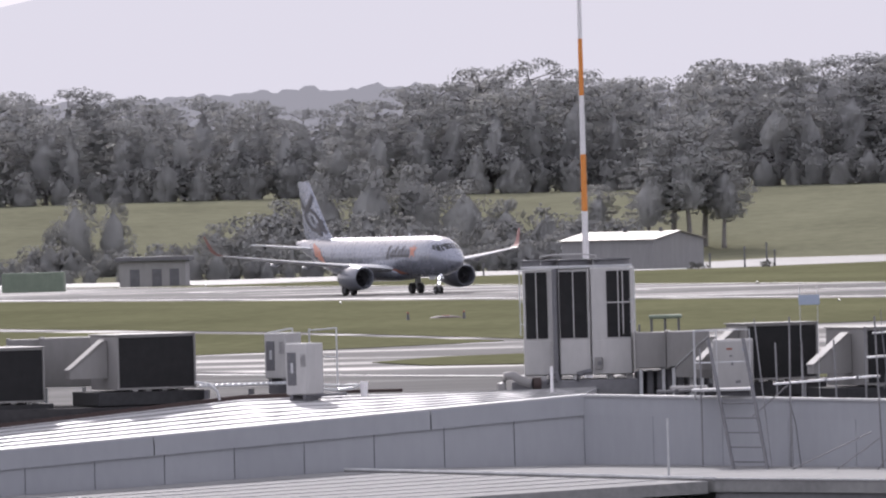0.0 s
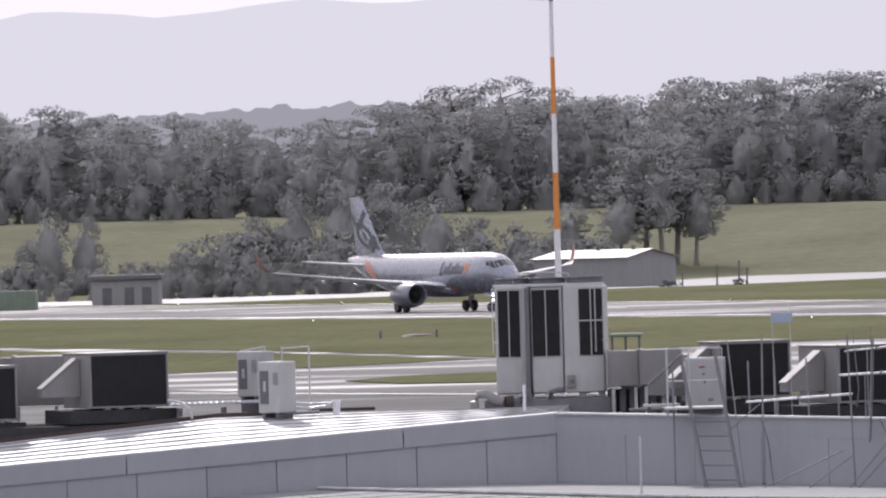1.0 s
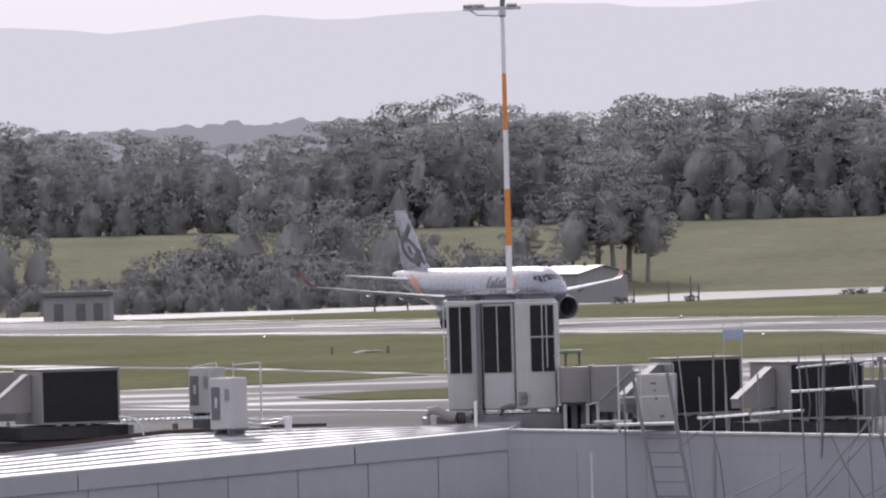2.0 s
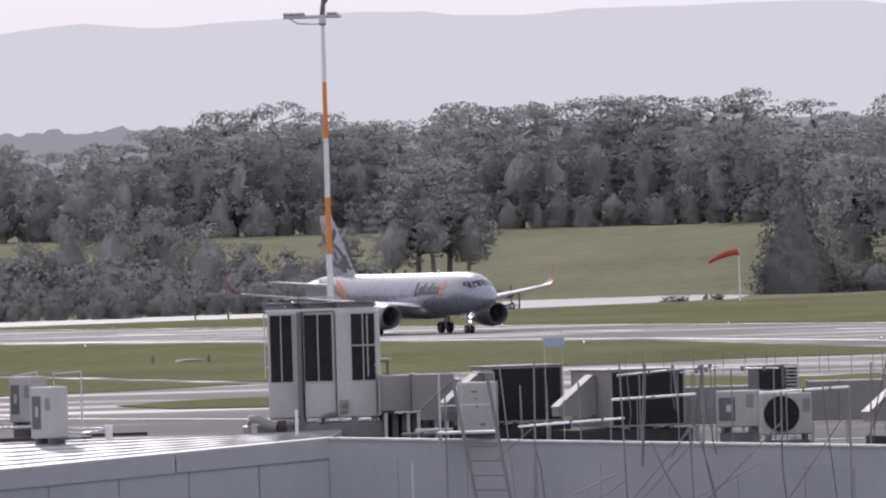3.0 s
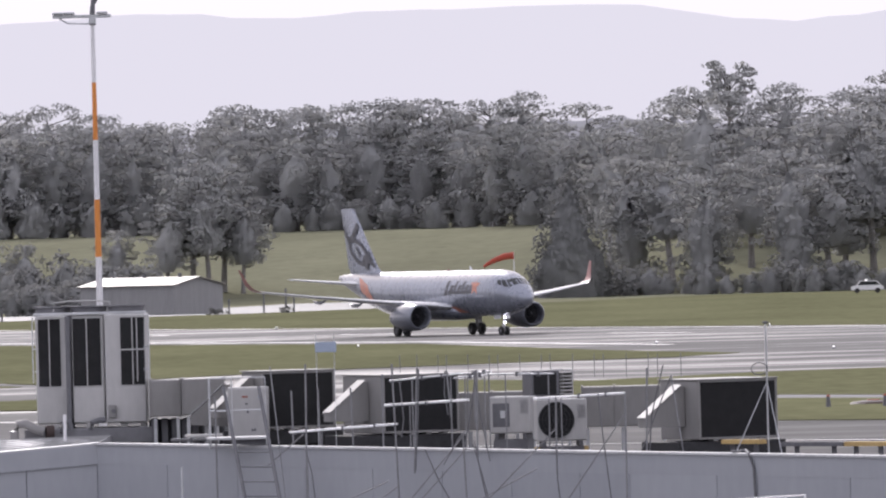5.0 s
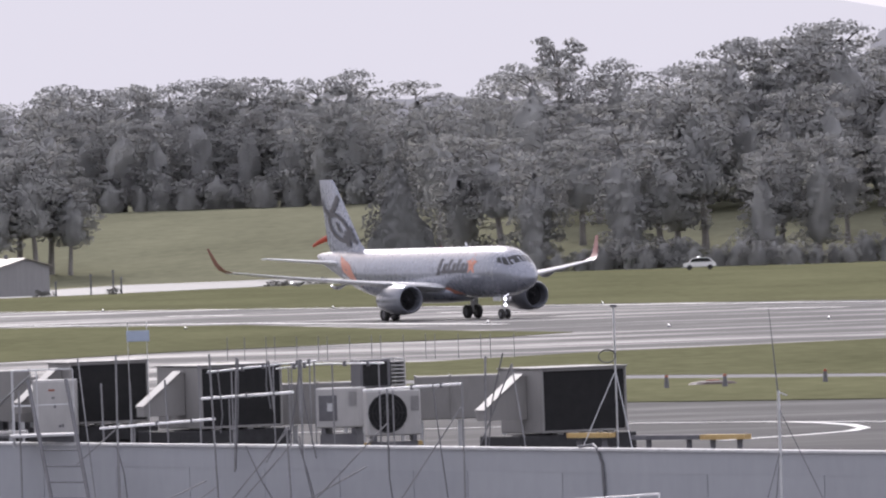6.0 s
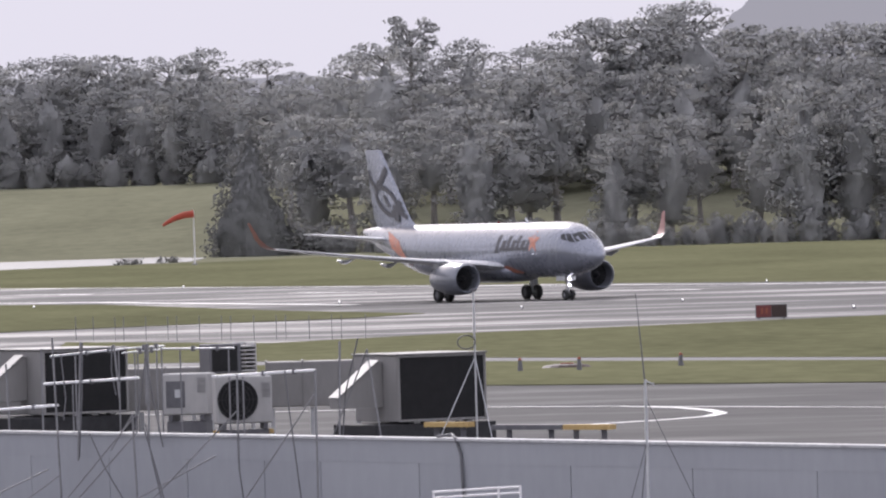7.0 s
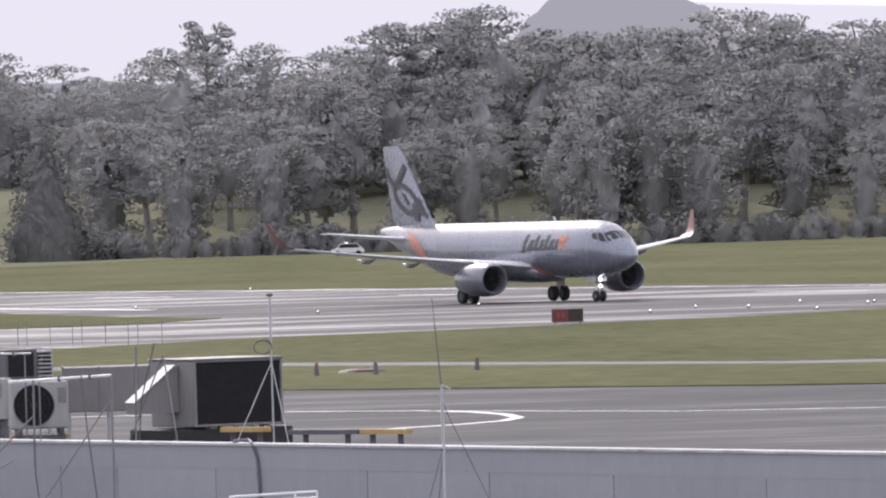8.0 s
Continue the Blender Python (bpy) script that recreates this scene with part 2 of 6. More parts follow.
# ---------------- geometry helpers ----------------
class Geo:
    def __init__(self):
        self.v, self.f = [], []

    def add(self, verts, faces):
        o = len(self.v)
        self.v += [tuple(p) for p in verts]
        self.f += [tuple(i + o for i in q) for q in faces]
        return self

    def box(self, lo, hi, bevel=0.0, m=None):
        x0, y0, z0 = lo
        x1, y1, z1 = hi
        if bevel <= 0:
            vs = [(x, y, z) for z in (z0, z1) for y in (y0, y1) for x in (x0, x1)]
            fs = [(0, 2, 3, 1), (4, 5, 7, 6), (0, 1, 5, 4), (1, 3, 7, 5), (3, 2, 6, 7), (2, 0, 4, 6)]
        else:
            b = min(bevel, 0.45 * min(x1 - x0, y1 - y0, z1 - z0))
            vs, fs = [], []
            for z, k in ((z0, b), (z0 + b, 0), (z1 - b, 0), (z1, b)):
                ring = [(x0 + k, y0 + b + k * 0, z), (x0 + b + k * 0, y0 + k, z), (x1 - b, y0 + k, z), (x1 - k, y0 + b, z),
                        (x1 - k, y1 - b, z), (x1 - b, y1 - k, z), (x0 + b, y1 - k, z), (x0 + k, y1 - b, z)]
                vs += ring
            for r in range(3):
                for i in range(8):
                    j = (i + 1) % 8
                    fs.append((r * 8 + i, r * 8 + j, r * 8 + 8 + j, r * 8 + 8 + i))
            fs.append(tuple(range(7, -1, -1)))
            fs.append(tuple(range(24, 32)))
        if m is not None:
            vs = [m @ Vector(p) for p in vs]
        return self.add(vs, fs)

    def tube(self, pts, radii, n=8, cap=True):
        pts = [Vector(p) for p in pts]
        if not hasattr(radii, "__len__"):
            radii = [radii] * len(pts)
        vs, fs = [], []
        for i, p in enumerate(pts):
            d = (pts[min(i + 1, len(pts) - 1)] - pts[max(i - 1, 0)]).normalized()
            a = d.cross(Vector((0, 0, 1)) if abs(d.z) < 0.9 else Vector((1, 0, 0))).normalized()
            b = d.cross(a)
            for k in range(n):
                t = 2 * math.pi * k / n
                vs.append(p + (a * math.cos(t) + b * math.sin(t)) * radii[i])
        for i in range(len(pts) - 1):
            for k in range(n):
                j = (k + 1) % n
                fs.append((i * n + k, i * n + j, i * n + n + j, i * n + n + k))
        if cap:
            fs.append(tuple(range(n - 1, -1, -1)))
            fs.append(tuple(range((len(pts) - 1) * n, len(pts) * n)))
        return self.add(vs, fs)

    def rings(self, rings, cap=True):
        n = len(rings[0])
        vs = [p for r in rings for p in r]
        fs = []
        for i in range(len(rings) - 1):
            for k in range(n):
                j = (k + 1) % n
                fs.append((i * n + k, i * n + j, i * n + n + j, i * n + n + k))
        if cap:
            fs.append(tuple(range(n - 1, -1, -1)))
            fs.append(tuple(range((len(rings) - 1) * n, len(rings) * n)))
        return self.add(vs, fs)

    def prism(self, poly, z0, z1):
        n = len(poly)
        vs = [(x, y, z0) for x, y in poly] + [(x, y, z1) for x, y in poly]
        fs = [tuple(range(n - 1, -1, -1)), tuple(range(n, 2 * n))]
        fs += [(i, (i + 1) % n, n + (i + 1) % n, n + i) for i in range(n)]
        return self.add(vs, fs)

    def mesh(self, name, material, smooth=False):
        me = bpy.data.meshes.new(name)
        me.from_pydata(self.v, [], self.f)
        me.materials.append(material)
        bm = bmesh.new()
        bm.from_mesh(me)
        bmesh.ops.recalc_face_normals(bm, faces=bm.faces)
        bm.to_mesh(me)
        bm.free()
        if smooth:
            me.shade_smooth()
            me.set_sharp_from_angle(angle=radians(38))
        return me


def part(name, geo, material, parent, label="", smooth=False):
    ob = new(name, geo.mesh(name, material, smooth))
    ob.parent = parent
    if label:
        tagged(ob, label)
    return ob


def thing(name, label, category, m=None, group="", kind=""):
    ob = new(name)
    ob.empty_display_size = 0.2
    if m is not None:
        ob.matrix_basis = m
    return tagged(ob, label, category, group, kind)


def solid(name, geo, material, label, category, kind="", smooth=False, group="", m=None):
    ob = new(name, geo.mesh(name, material, smooth))
    if m is not None:
        ob.matrix_basis = m
    return tagged(ob, label, category, group, kind)


def smooth01(t):
    t = min(1.0, max(0.0, t))
    return t * t * (3 - 2 * t)


def lerp_table(table, x):
    if x <= table[0][0]:
        return table[0][1]
    for (x0, y0), (x1, y1) in zip(table, table[1:]):
        if x <= x1:
            return y0 + (y1 - y0) * (x - x0) / (x1 - x0)
    return table[-1][1]


# ---------------- the ground: one sheet out to the hills ----------------
SHORE = [(-400, 1500), (-60, 1500), (-5, 1480), (20, 1440), (60, 1420), (250, 1420)]   # where the pasture starts to rise


def ground_z(x, y):
    s = lerp_table(SHORE, x)
    rise = 11.5 * smooth01((y - s) / 150.0)
    far = 0.012 * max(0.0, y - s - 220)
    return rise + far + 0.25 * noise.noise((x * 0.03, y * 0.03, 1.7)) * smooth01((y - s) / 40.0)


def build_ground():
    g = Geo()
    xs = [-2500, -1200, -600] + [-300 + 12 * i for i in range(46)] + [400, 800, 1600, 2500]
    ys = [-400, -100, 200, 500, 800, 1000, 1200, 1300] + [1380 + 15 * i for i in range(24)] + [1800, 2000, 2400, 3000, 4000, 4800]
    for y in ys:
        for x in xs:
            g.v.append((x, y, ground_z(x, y)))
    n = len(xs)
    for j in range(len(ys) - 1):
        for i in range(n - 1):
            g.f.append((j * n + i, j * n + i + 1, j * n + n + i + 1, j * n + n + i))
    ob = new("ground", g.mesh("ground", M_FIELD, True))
    tagged(ob, "rolling green pasture and mown grass around the airfield", "ground", kind="structure")
    return ob


def sheet(name, poly, z, material, label, category):
    """A flat piece of the airfield, 3 cm thick, its top at z."""
    return solid(name, Geo().prism(poly, z - 0.03, z), material, label, category, kind="structure")


build_ground()
# mown verge between the runway and the pond
sheet("verge", [(-420, 1800), (-190, 1330), (-120, 1290), (-75, 1290), (-8, 1320), (30, 1440), (150, 1400), (300, 1300), (300, 300),
                (60, 300), (60, 700), (-100, 1120), (-420, 1800)][:-1], 0.03, M_GRASS, "mown grass verge beyond the runway", "grass")
# runway, taxiways and apron in one paved sheet
sheet("runway", [(-420, 1860), (60, 798), (200, 472), (320, 150), (-400, 150), (-420, 900)], 0.06, M_RUNWAY,
      "damp grey asphalt runway and taxiways", "runway")
sheet("apron", [(-300, 620), (-60, 545), (-30, 470), (12, 418), (29, 400), (70, 362), (200, 260), (200, 120), (-300, 120)], 0.09, M_APRON,
      "pale concrete apron in front of the terminal roofs", "apron")
sheet("grass_strip", [(-240, 1290), (-106, 1000), (-47, 874), (-11, 800), (4, 715), (13, 677), (8, 663), (-2, 655), (-14, 643), (-32, 603),
                      (-51, 668), (-79, 739), (-180, 1000)], 0.10, M_GRASS, "long mown grass strip between runway and taxiway", "grass")
sheet("grass_strip", [(-120, 800), (-79, 722), (-49, 650), (-33, 596), (-36, 588), (-43, 576), (-50, 567), (-120, 640)], 0.10, M_GRASS,
      "mown grass wedge beside the taxiway", "grass")
sheet("grass_island", [(-36, 520), (-33, 534), (-29, 538), (-20, 536), (-16, 515), (-24, 500), (-32, 505)], 0.12, M_GRASS,
      "small mown grass island in the taxiway", "grass")
sheet("grass_strip", [(-10, 585), (2, 558), (12, 575), (22, 583), (45, 607), (70, 650), (110, 690), (200, 640), (60, 440), (34, 453),
                      (12, 490), (-10, 505)], 0.11, M_GRASS, "mown grass strip beside the taxiway", "grass")
sheet("grass_strip", [(-10, 492), (12, 478), (34, 444), (60, 425), (190, 300), (70, 363), (29, 401), (10, 421), (-14, 445)], 0.12, M_GRASS,
      "bright mown grass strip along the apron edge", "grass")
# pond
sheet("pond", [(-160, 1275), (-120, 1215), (-100, 1192), (-75, 1228), (-40, 1266), (-18, 1318), (-6, 1360), (-4, 1440), (-12, 1490), (-40, 1470), (-56, 1348), (-80, 1322), (-110, 1292), (-160, 1302)],
      0.05, M_WATER, "glittering pond beyond the runway", "water")


# ---------------- far hills: plain distance behind everything ----------------
def hills(name, dist, tops, colour, seed, label, floor=-5.0, woods=0.0):
    """A ridge across the view. tops: (x, height) along it."""
    g = Geo()
    x0, x1 = tops[0][0], tops[-1][0]
    n = 1400 if woods else 220
    for i in range(n + 1):
        x = x0 + (x1 - x0) * i / n
        h = lerp_table(tops, x) + 1.6 * noise.noise((x * 0.02, seed, 0)) * dist / 4000 + 0.8 * noise.noise((x * 0.07, seed, 3)) * dist / 4000
        h += woods * (abs(noise.noise((x * 0.16, seed, 5))) + 0.6 * abs(noise.noise((x * 0.45, seed, 6))) - 0.4)
        bow = 60 * noise.noise((x * 0.004, seed, 7))
        g.v += [(x, dist - 250, floor), (x, dist - 110 + bow * 0.3, h * 0.55), (x, dist, h), (x, dist + 250, floor)]
    for i in range(n):
        for k in range(3):
            g.f.append((i * 4 + k, i * 4 + 4 + k, i * 4 + 5 + k, i * 4 + 1 + k))
    # Haze is put into the ridge's own emitted colour.
    m = glow(name + "_haze_emission", colour, 1.0, 0.02)
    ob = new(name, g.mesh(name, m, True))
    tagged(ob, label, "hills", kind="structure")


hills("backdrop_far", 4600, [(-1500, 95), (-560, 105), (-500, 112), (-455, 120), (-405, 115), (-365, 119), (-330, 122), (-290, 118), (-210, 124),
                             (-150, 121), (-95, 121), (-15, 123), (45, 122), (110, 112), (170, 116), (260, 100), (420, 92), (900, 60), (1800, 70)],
      (0.71, 0.69, 0.725), 3, "pale mountain range on the horizon, haze put into its glow")
# Grey-mauve glow stands for the haze before this nearer ridge.
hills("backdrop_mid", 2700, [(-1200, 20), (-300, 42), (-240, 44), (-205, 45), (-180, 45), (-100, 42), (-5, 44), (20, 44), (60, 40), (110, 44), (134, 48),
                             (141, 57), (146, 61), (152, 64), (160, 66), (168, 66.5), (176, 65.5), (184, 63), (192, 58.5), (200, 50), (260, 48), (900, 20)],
      (0.33, 0.325, 0.35), 9, "wooded hill far off, glowing in a haze colour", woods=3.2)


# ---------------- trees ----------------
def leaf_cloud(rng, blobs, leaf, per):
    """Small tilted leaf clumps on the shells of uneven blobs. blobs: (x, y, z, rx, rz)."""
    vs, fs = [], []
    for bx, by, bz, rx, rz in blobs:
        cnt = max(12, int(per * rx * rz))
        d = rng.normal(size=(cnt, 3))
        d /= np.linalg.norm(d, axis=1)[:, None]
        r = rng.uniform(0.6, 1.2, cnt)[:, None]
        p = d * r * np.array([rx, rx, rz]) + np.array([bx, by, bz])
        up = d + rng.normal(scale=0.55, size=(cnt, 3)) + np.array([0, 0, 0.35])
        up /= np.linalg.norm(up, axis=1)[:, None]
        ref = rng.normal(size=(cnt, 3))
        u = np.cross(up, ref)
        u /= np.linalg.norm(u, axis=1)[:, None] + 1e-6
        w = np.cross(up, u)
        su = (leaf * rng.uniform(0.55, 1.25, cnt))[:, None]
        sw = (leaf * rng.uniform(0.35, 0.8, cnt))[:, None]
        o = len(vs)
        q = np.stack([p - u * su, p - w * sw + up * 0.1, p + u * su, p + w * sw - up * 0.12], 1).reshape(-1, 3)
        vs += [tuple(x) for x in q]
        fs += [(o + 4 * i, o + 4 * i + 1, o + 4 * i + 2, o + 4 * i + 3) for i in range(cnt)]
    return vs, fs


def crown_hull(rng, seed, height, base, profile, leaf, count, spine, rough=0.22, n=14, m=11):
    """A closed uneven crown with small leaf clumps lying on it. profile: (share of the crown's height, radius)."""
    def radius(a, k):
        w = noise.noise((math.cos(a) * 1.3 + seed * 7.1, math.sin(a) * 1.3, k * 3.2)) + 0.5 * noise.noise((math.cos(a) * 3.1, math.sin(a) * 3.1 + seed, k * 7.0))
        return lerp_table(profile, k) * height * (1 + rough * w)

    def at(a, k, out=0.0):
        r = radius(a, k) + out
        return spine(height * (base + (0.86 - base) * k)) + Vector((math.cos(a) * r, math.sin(a) * r, 0))
    vs, fs = [], []
    for j in range(m + 1):
        for i in range(n):
            vs.append(at(2 * math.pi * i / n, j / m))
    for j in range(m):
        for i in range(n):
            i2 = (i + 1) % n
            fs.append((j * n + i, j * n + i2, j * n + n + i2, j * n + n + i))
    fs += [tuple(range(n - 1, -1, -1)), tuple(range(m * n, m * n + n))]
    weights = np.array([lerp_table(profile, (j + 0.5) / 40) + 0.02 for j in range(40)])
    ks = (rng.choice(40, count, p=weights / weights.sum()) + rng.uniform(0, 1, count)) / 40
    for k in ks:
        a = rng.uniform(0, 2 * math.pi)
        p = at(a, k, leaf * rng.uniform(0.0, 1.5))
        up = Vector((math.cos(a) + rng.normal() * 0.4, math.sin(a) + rng.normal() * 0.4, 0.3 + rng.normal() * 0.5)).normalized()
        u = up.cross(Vector(rng.normal(size=3))).normalized()
        w = up.cross(u)
        su, sw = leaf * rng.uniform(0.6, 1.3), leaf * rng.uniform(0.4, 0.9)
        o = len(vs)
        vs += [p - u * su, p - w * sw, p + u * su, p + w * sw]
        fs.append((o, o + 1, o + 2, o + 3))
    return [tuple(v) for v in vs], fs


def raw_mesh(name, vs, fs, mat):
    me = bpy.data.meshes.new(name)
    me.from_pydata(vs, [], fs)
    me.materials.append(mat)
    return me


def build_tree(name, seed, height, label, style, leafmat):
    """A tree in parts: tapered trunk with limbs, crown of leaf clumps. Built at the origin."""
    rng = np.random.default_rng(seed)
    top = thing(name, label, "tree", group="trees beyond the runway")
    wood = Geo()
    lean = rng.normal(scale=0.03, size=2)

    def spine(z):
        k = z / height
        return Vector((lean[0] * z + 0.3 * math.sin(k * 5 + seed), lean[1] * z + 0.25 * math.sin(k * 4 + 2 * seed), z))
    blobs, hull = [], None
    if style in ("pine", "stand"):
        base = rng.uniform(0.03, 0.16) if style == "pine" else rng.uniform(0.30, 0.40)
        wide = rng.uniform(0.85, 1.1)
        hull = (base, [(0, 0.04 * wide), (0.08, 0.08 * wide), (0.35, 0.115 * wide), (0.65, 0.11 * wide), (0.80, 0.07 * wide), (0.90, 0.03 * wide), (1.0, 0.01)], 0.30, 700, 0.7)
        for i in range(54):
            k = base + (1 - base) * (i + 0.5) / 54
            a = i * 2.4 + rng.uniform(-0.5, 0.5)
            rr = height * wide * lerp_table([(0, 0.17), (0.3, 0.24), (0.7, 0.26), (0.9, 0.21), (1, 0.09)], (k - base) / (1 - base)) * rng.uniform(0.5, 1.12)
            c = spine(height * k) + Vector((math.cos(a) * rr, math.sin(a) * rr, rng.uniform(-0.4, 0.6)))
            s = height * rng.uniform(0.04, 0.085)
            blobs.append((c.x, c.y, c.z, s * 1.25, s * rng.uniform(0.4, 0.75) * (1.0 if k < 0.75 else 0.8)))
            if i % 3 == 0:
                wood.tube([spine(height * k * 0.93), (spine(height * k * 0.93) + c) / 2 + Vector((0, 0, 0.2)), c], [0.14, 0.09, 0.04], 5)
    elif style == "lone":
        for i in range(18):
            k = 0.76 + 0.24 * (i + 0.5) / 18
            a = i * 2.4 + rng.uniform(-0.4, 0.4)
            rr = height * 0.19 * rng.uniform(0.25, 1.0)
            c = spine(height * k) + Vector((math.cos(a) * rr, math.sin(a) * rr, 0))
            s = height * rng.uniform(0.035, 0.06)
            blobs.append((c.x, c.y, c.z, s * 1.25, s * 0.55))
            wood.tube([spine(height * (k - 0.12)), (spine(height * (k - 0.10)) + c) / 2, c], [0.16, 0.10, 0.04], 5)
    elif style == "cone":
        hull = (0.0, [(0, 0.20), (0.15, 0.22), (0.4, 0.16), (0.7, 0.08), (0.9, 0.03), (1, 0.01)], 0.26, 1200, 0.3)
        for i in range(60):
            k = (i + 0.3) / 60
            rr = height * 0.29 * (1 - k) ** 0.85 * rng.uniform(0.7, 1.05)
            a = i * 2.4
            c = spine(height * k) + Vector((math.cos(a) * rr, math.sin(a) * rr, 0))
            s = height * (0.075 * (1 - k) + 0.02)
            blobs.append((c.x, c.y, max(c.z, s * 0.5), s, s * 0.8))
    else:   # bush or round broadleaf
        hull = (0.0, [(0, 0.22), (0.12, 0.26), (0.4, 0.28), (0.65, 0.23), (0.85, 0.12), (0.95, 0.05), (1, 0.02)], 0.24, 500, 0.6)
        for i in range(30):
            k = rng.uniform(0.1, 0.98)
            a = i * 2.4
            rr = height * lerp_table([(0, 0.52), (0.5, 0.55), (0.85, 0.32), (1, 0.1)], k) * rng.uniform(0.6, 1.12)
            s = height * rng.uniform(0.09, 0.16)
            blobs.append((math.cos(a) * rr, math.sin(a) * rr, max(height * k, s * 0.6), s, s * 0.8))
            if i % 3 == 0:
                wood.tube([(0, 0, height * 0.12), (math.cos(a) * rr * 0.6, math.sin(a) * rr * 0.6, height * k * 0.8)], [0.1, 0.04], 5)
    r0 = height * 0.018 + 0.08
    wood.tube([spine(height * k) + Vector((0, 0, -0.6 if k == 0 else 0)) for k in (0, 0.1, 0.3, 0.5, 0.7, 0.93)],
              [r0 * 1.35, r0, r0 * 0.85, r0 * 0.66, r0 * 0.42, 0.06], 8)
    part("trunk", wood, M_BARK, top, smooth=True)
    leaf = {"pine": 0.28, "stand": 0.28, "lone": 0.30, "cone": 0.24}.get(style, 0.22)
    vs, fs = leaf_cloud(rng, blobs, leaf, {"pine": 56, "stand": 56, "lone": 90, "cone": 75}.get(style, 56))
    if hull:
        hv, hf = crown_hull(rng, seed, height, hull[0], hull[1], hull[2], hull[3], spine if style != "bush" else (lambda z: Vector((0, 0, z))), hull[4])
        fs += [tuple(i + len(vs) for i in f) for f in hf]
        vs += hv
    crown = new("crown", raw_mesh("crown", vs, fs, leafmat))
    crown.parent = top
    return top


def put_tree(proto, x, y, height, base_height, turn, wide=1.0):
    s = height / base_height
    return copy_thing(proto, Matrix.Translation((x, y, ground_z(x, y) - 0.15)) @ Matrix.Rotation(turn, 4, "Z") @ Matrix.Diagonal((s * wide, s * wide, s, 1)))


PINE_LABEL = "tall pine with an uneven crown, leaves paled to stand for haze"
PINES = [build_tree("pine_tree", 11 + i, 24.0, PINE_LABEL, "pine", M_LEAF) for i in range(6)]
STANDS = [build_tree("pine_tree", 21 + i, 24.0, "tall pine with bare lower trunk and broad crown paled for haze", "stand", M_LEAF) for i in range(3)]
BUSHES = [build_tree("bush", 31 + i, 6.0, "rounded bush at the field's edge, leaves greyed for haze", "bush", M_SHRUB) for i in range(4)]
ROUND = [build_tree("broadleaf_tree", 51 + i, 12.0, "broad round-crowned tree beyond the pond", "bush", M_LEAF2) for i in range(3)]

# tree tops along the wood, fitted to the camera's view: x, metres as at 1650 m away
TOPS = [(-190, 30.0), (-176, 31.5), (-168, 33.0), (-152, 32.0), (-146, 29.0), (-133, 30.5), (-125, 30.0), (-121, 25.0), (-118, 24.0), (-114, 27.5), (-107, 31.0),
        (-96, 32.5), (-86, 35.0), (-76, 34.5), (-65, 33.5), (-52, 34.0), (-45, 32.5), (-38, 34.5), (-24, 35.0), (-15, 33.5), (-9, 36.5), (-4, 33.0),
        (0, 28.5), (3, 29.0), (9, 33.0), (22, 33.5), (30, 33.5), (42, 35.5), (52, 36.0), (60, 36.0), (68, 38.0), (80, 38.5), (90, 33.0), (97, 38.0),
        (112, 37.0), (124, 36.5), (140, 40.0), (170, 42.0)]


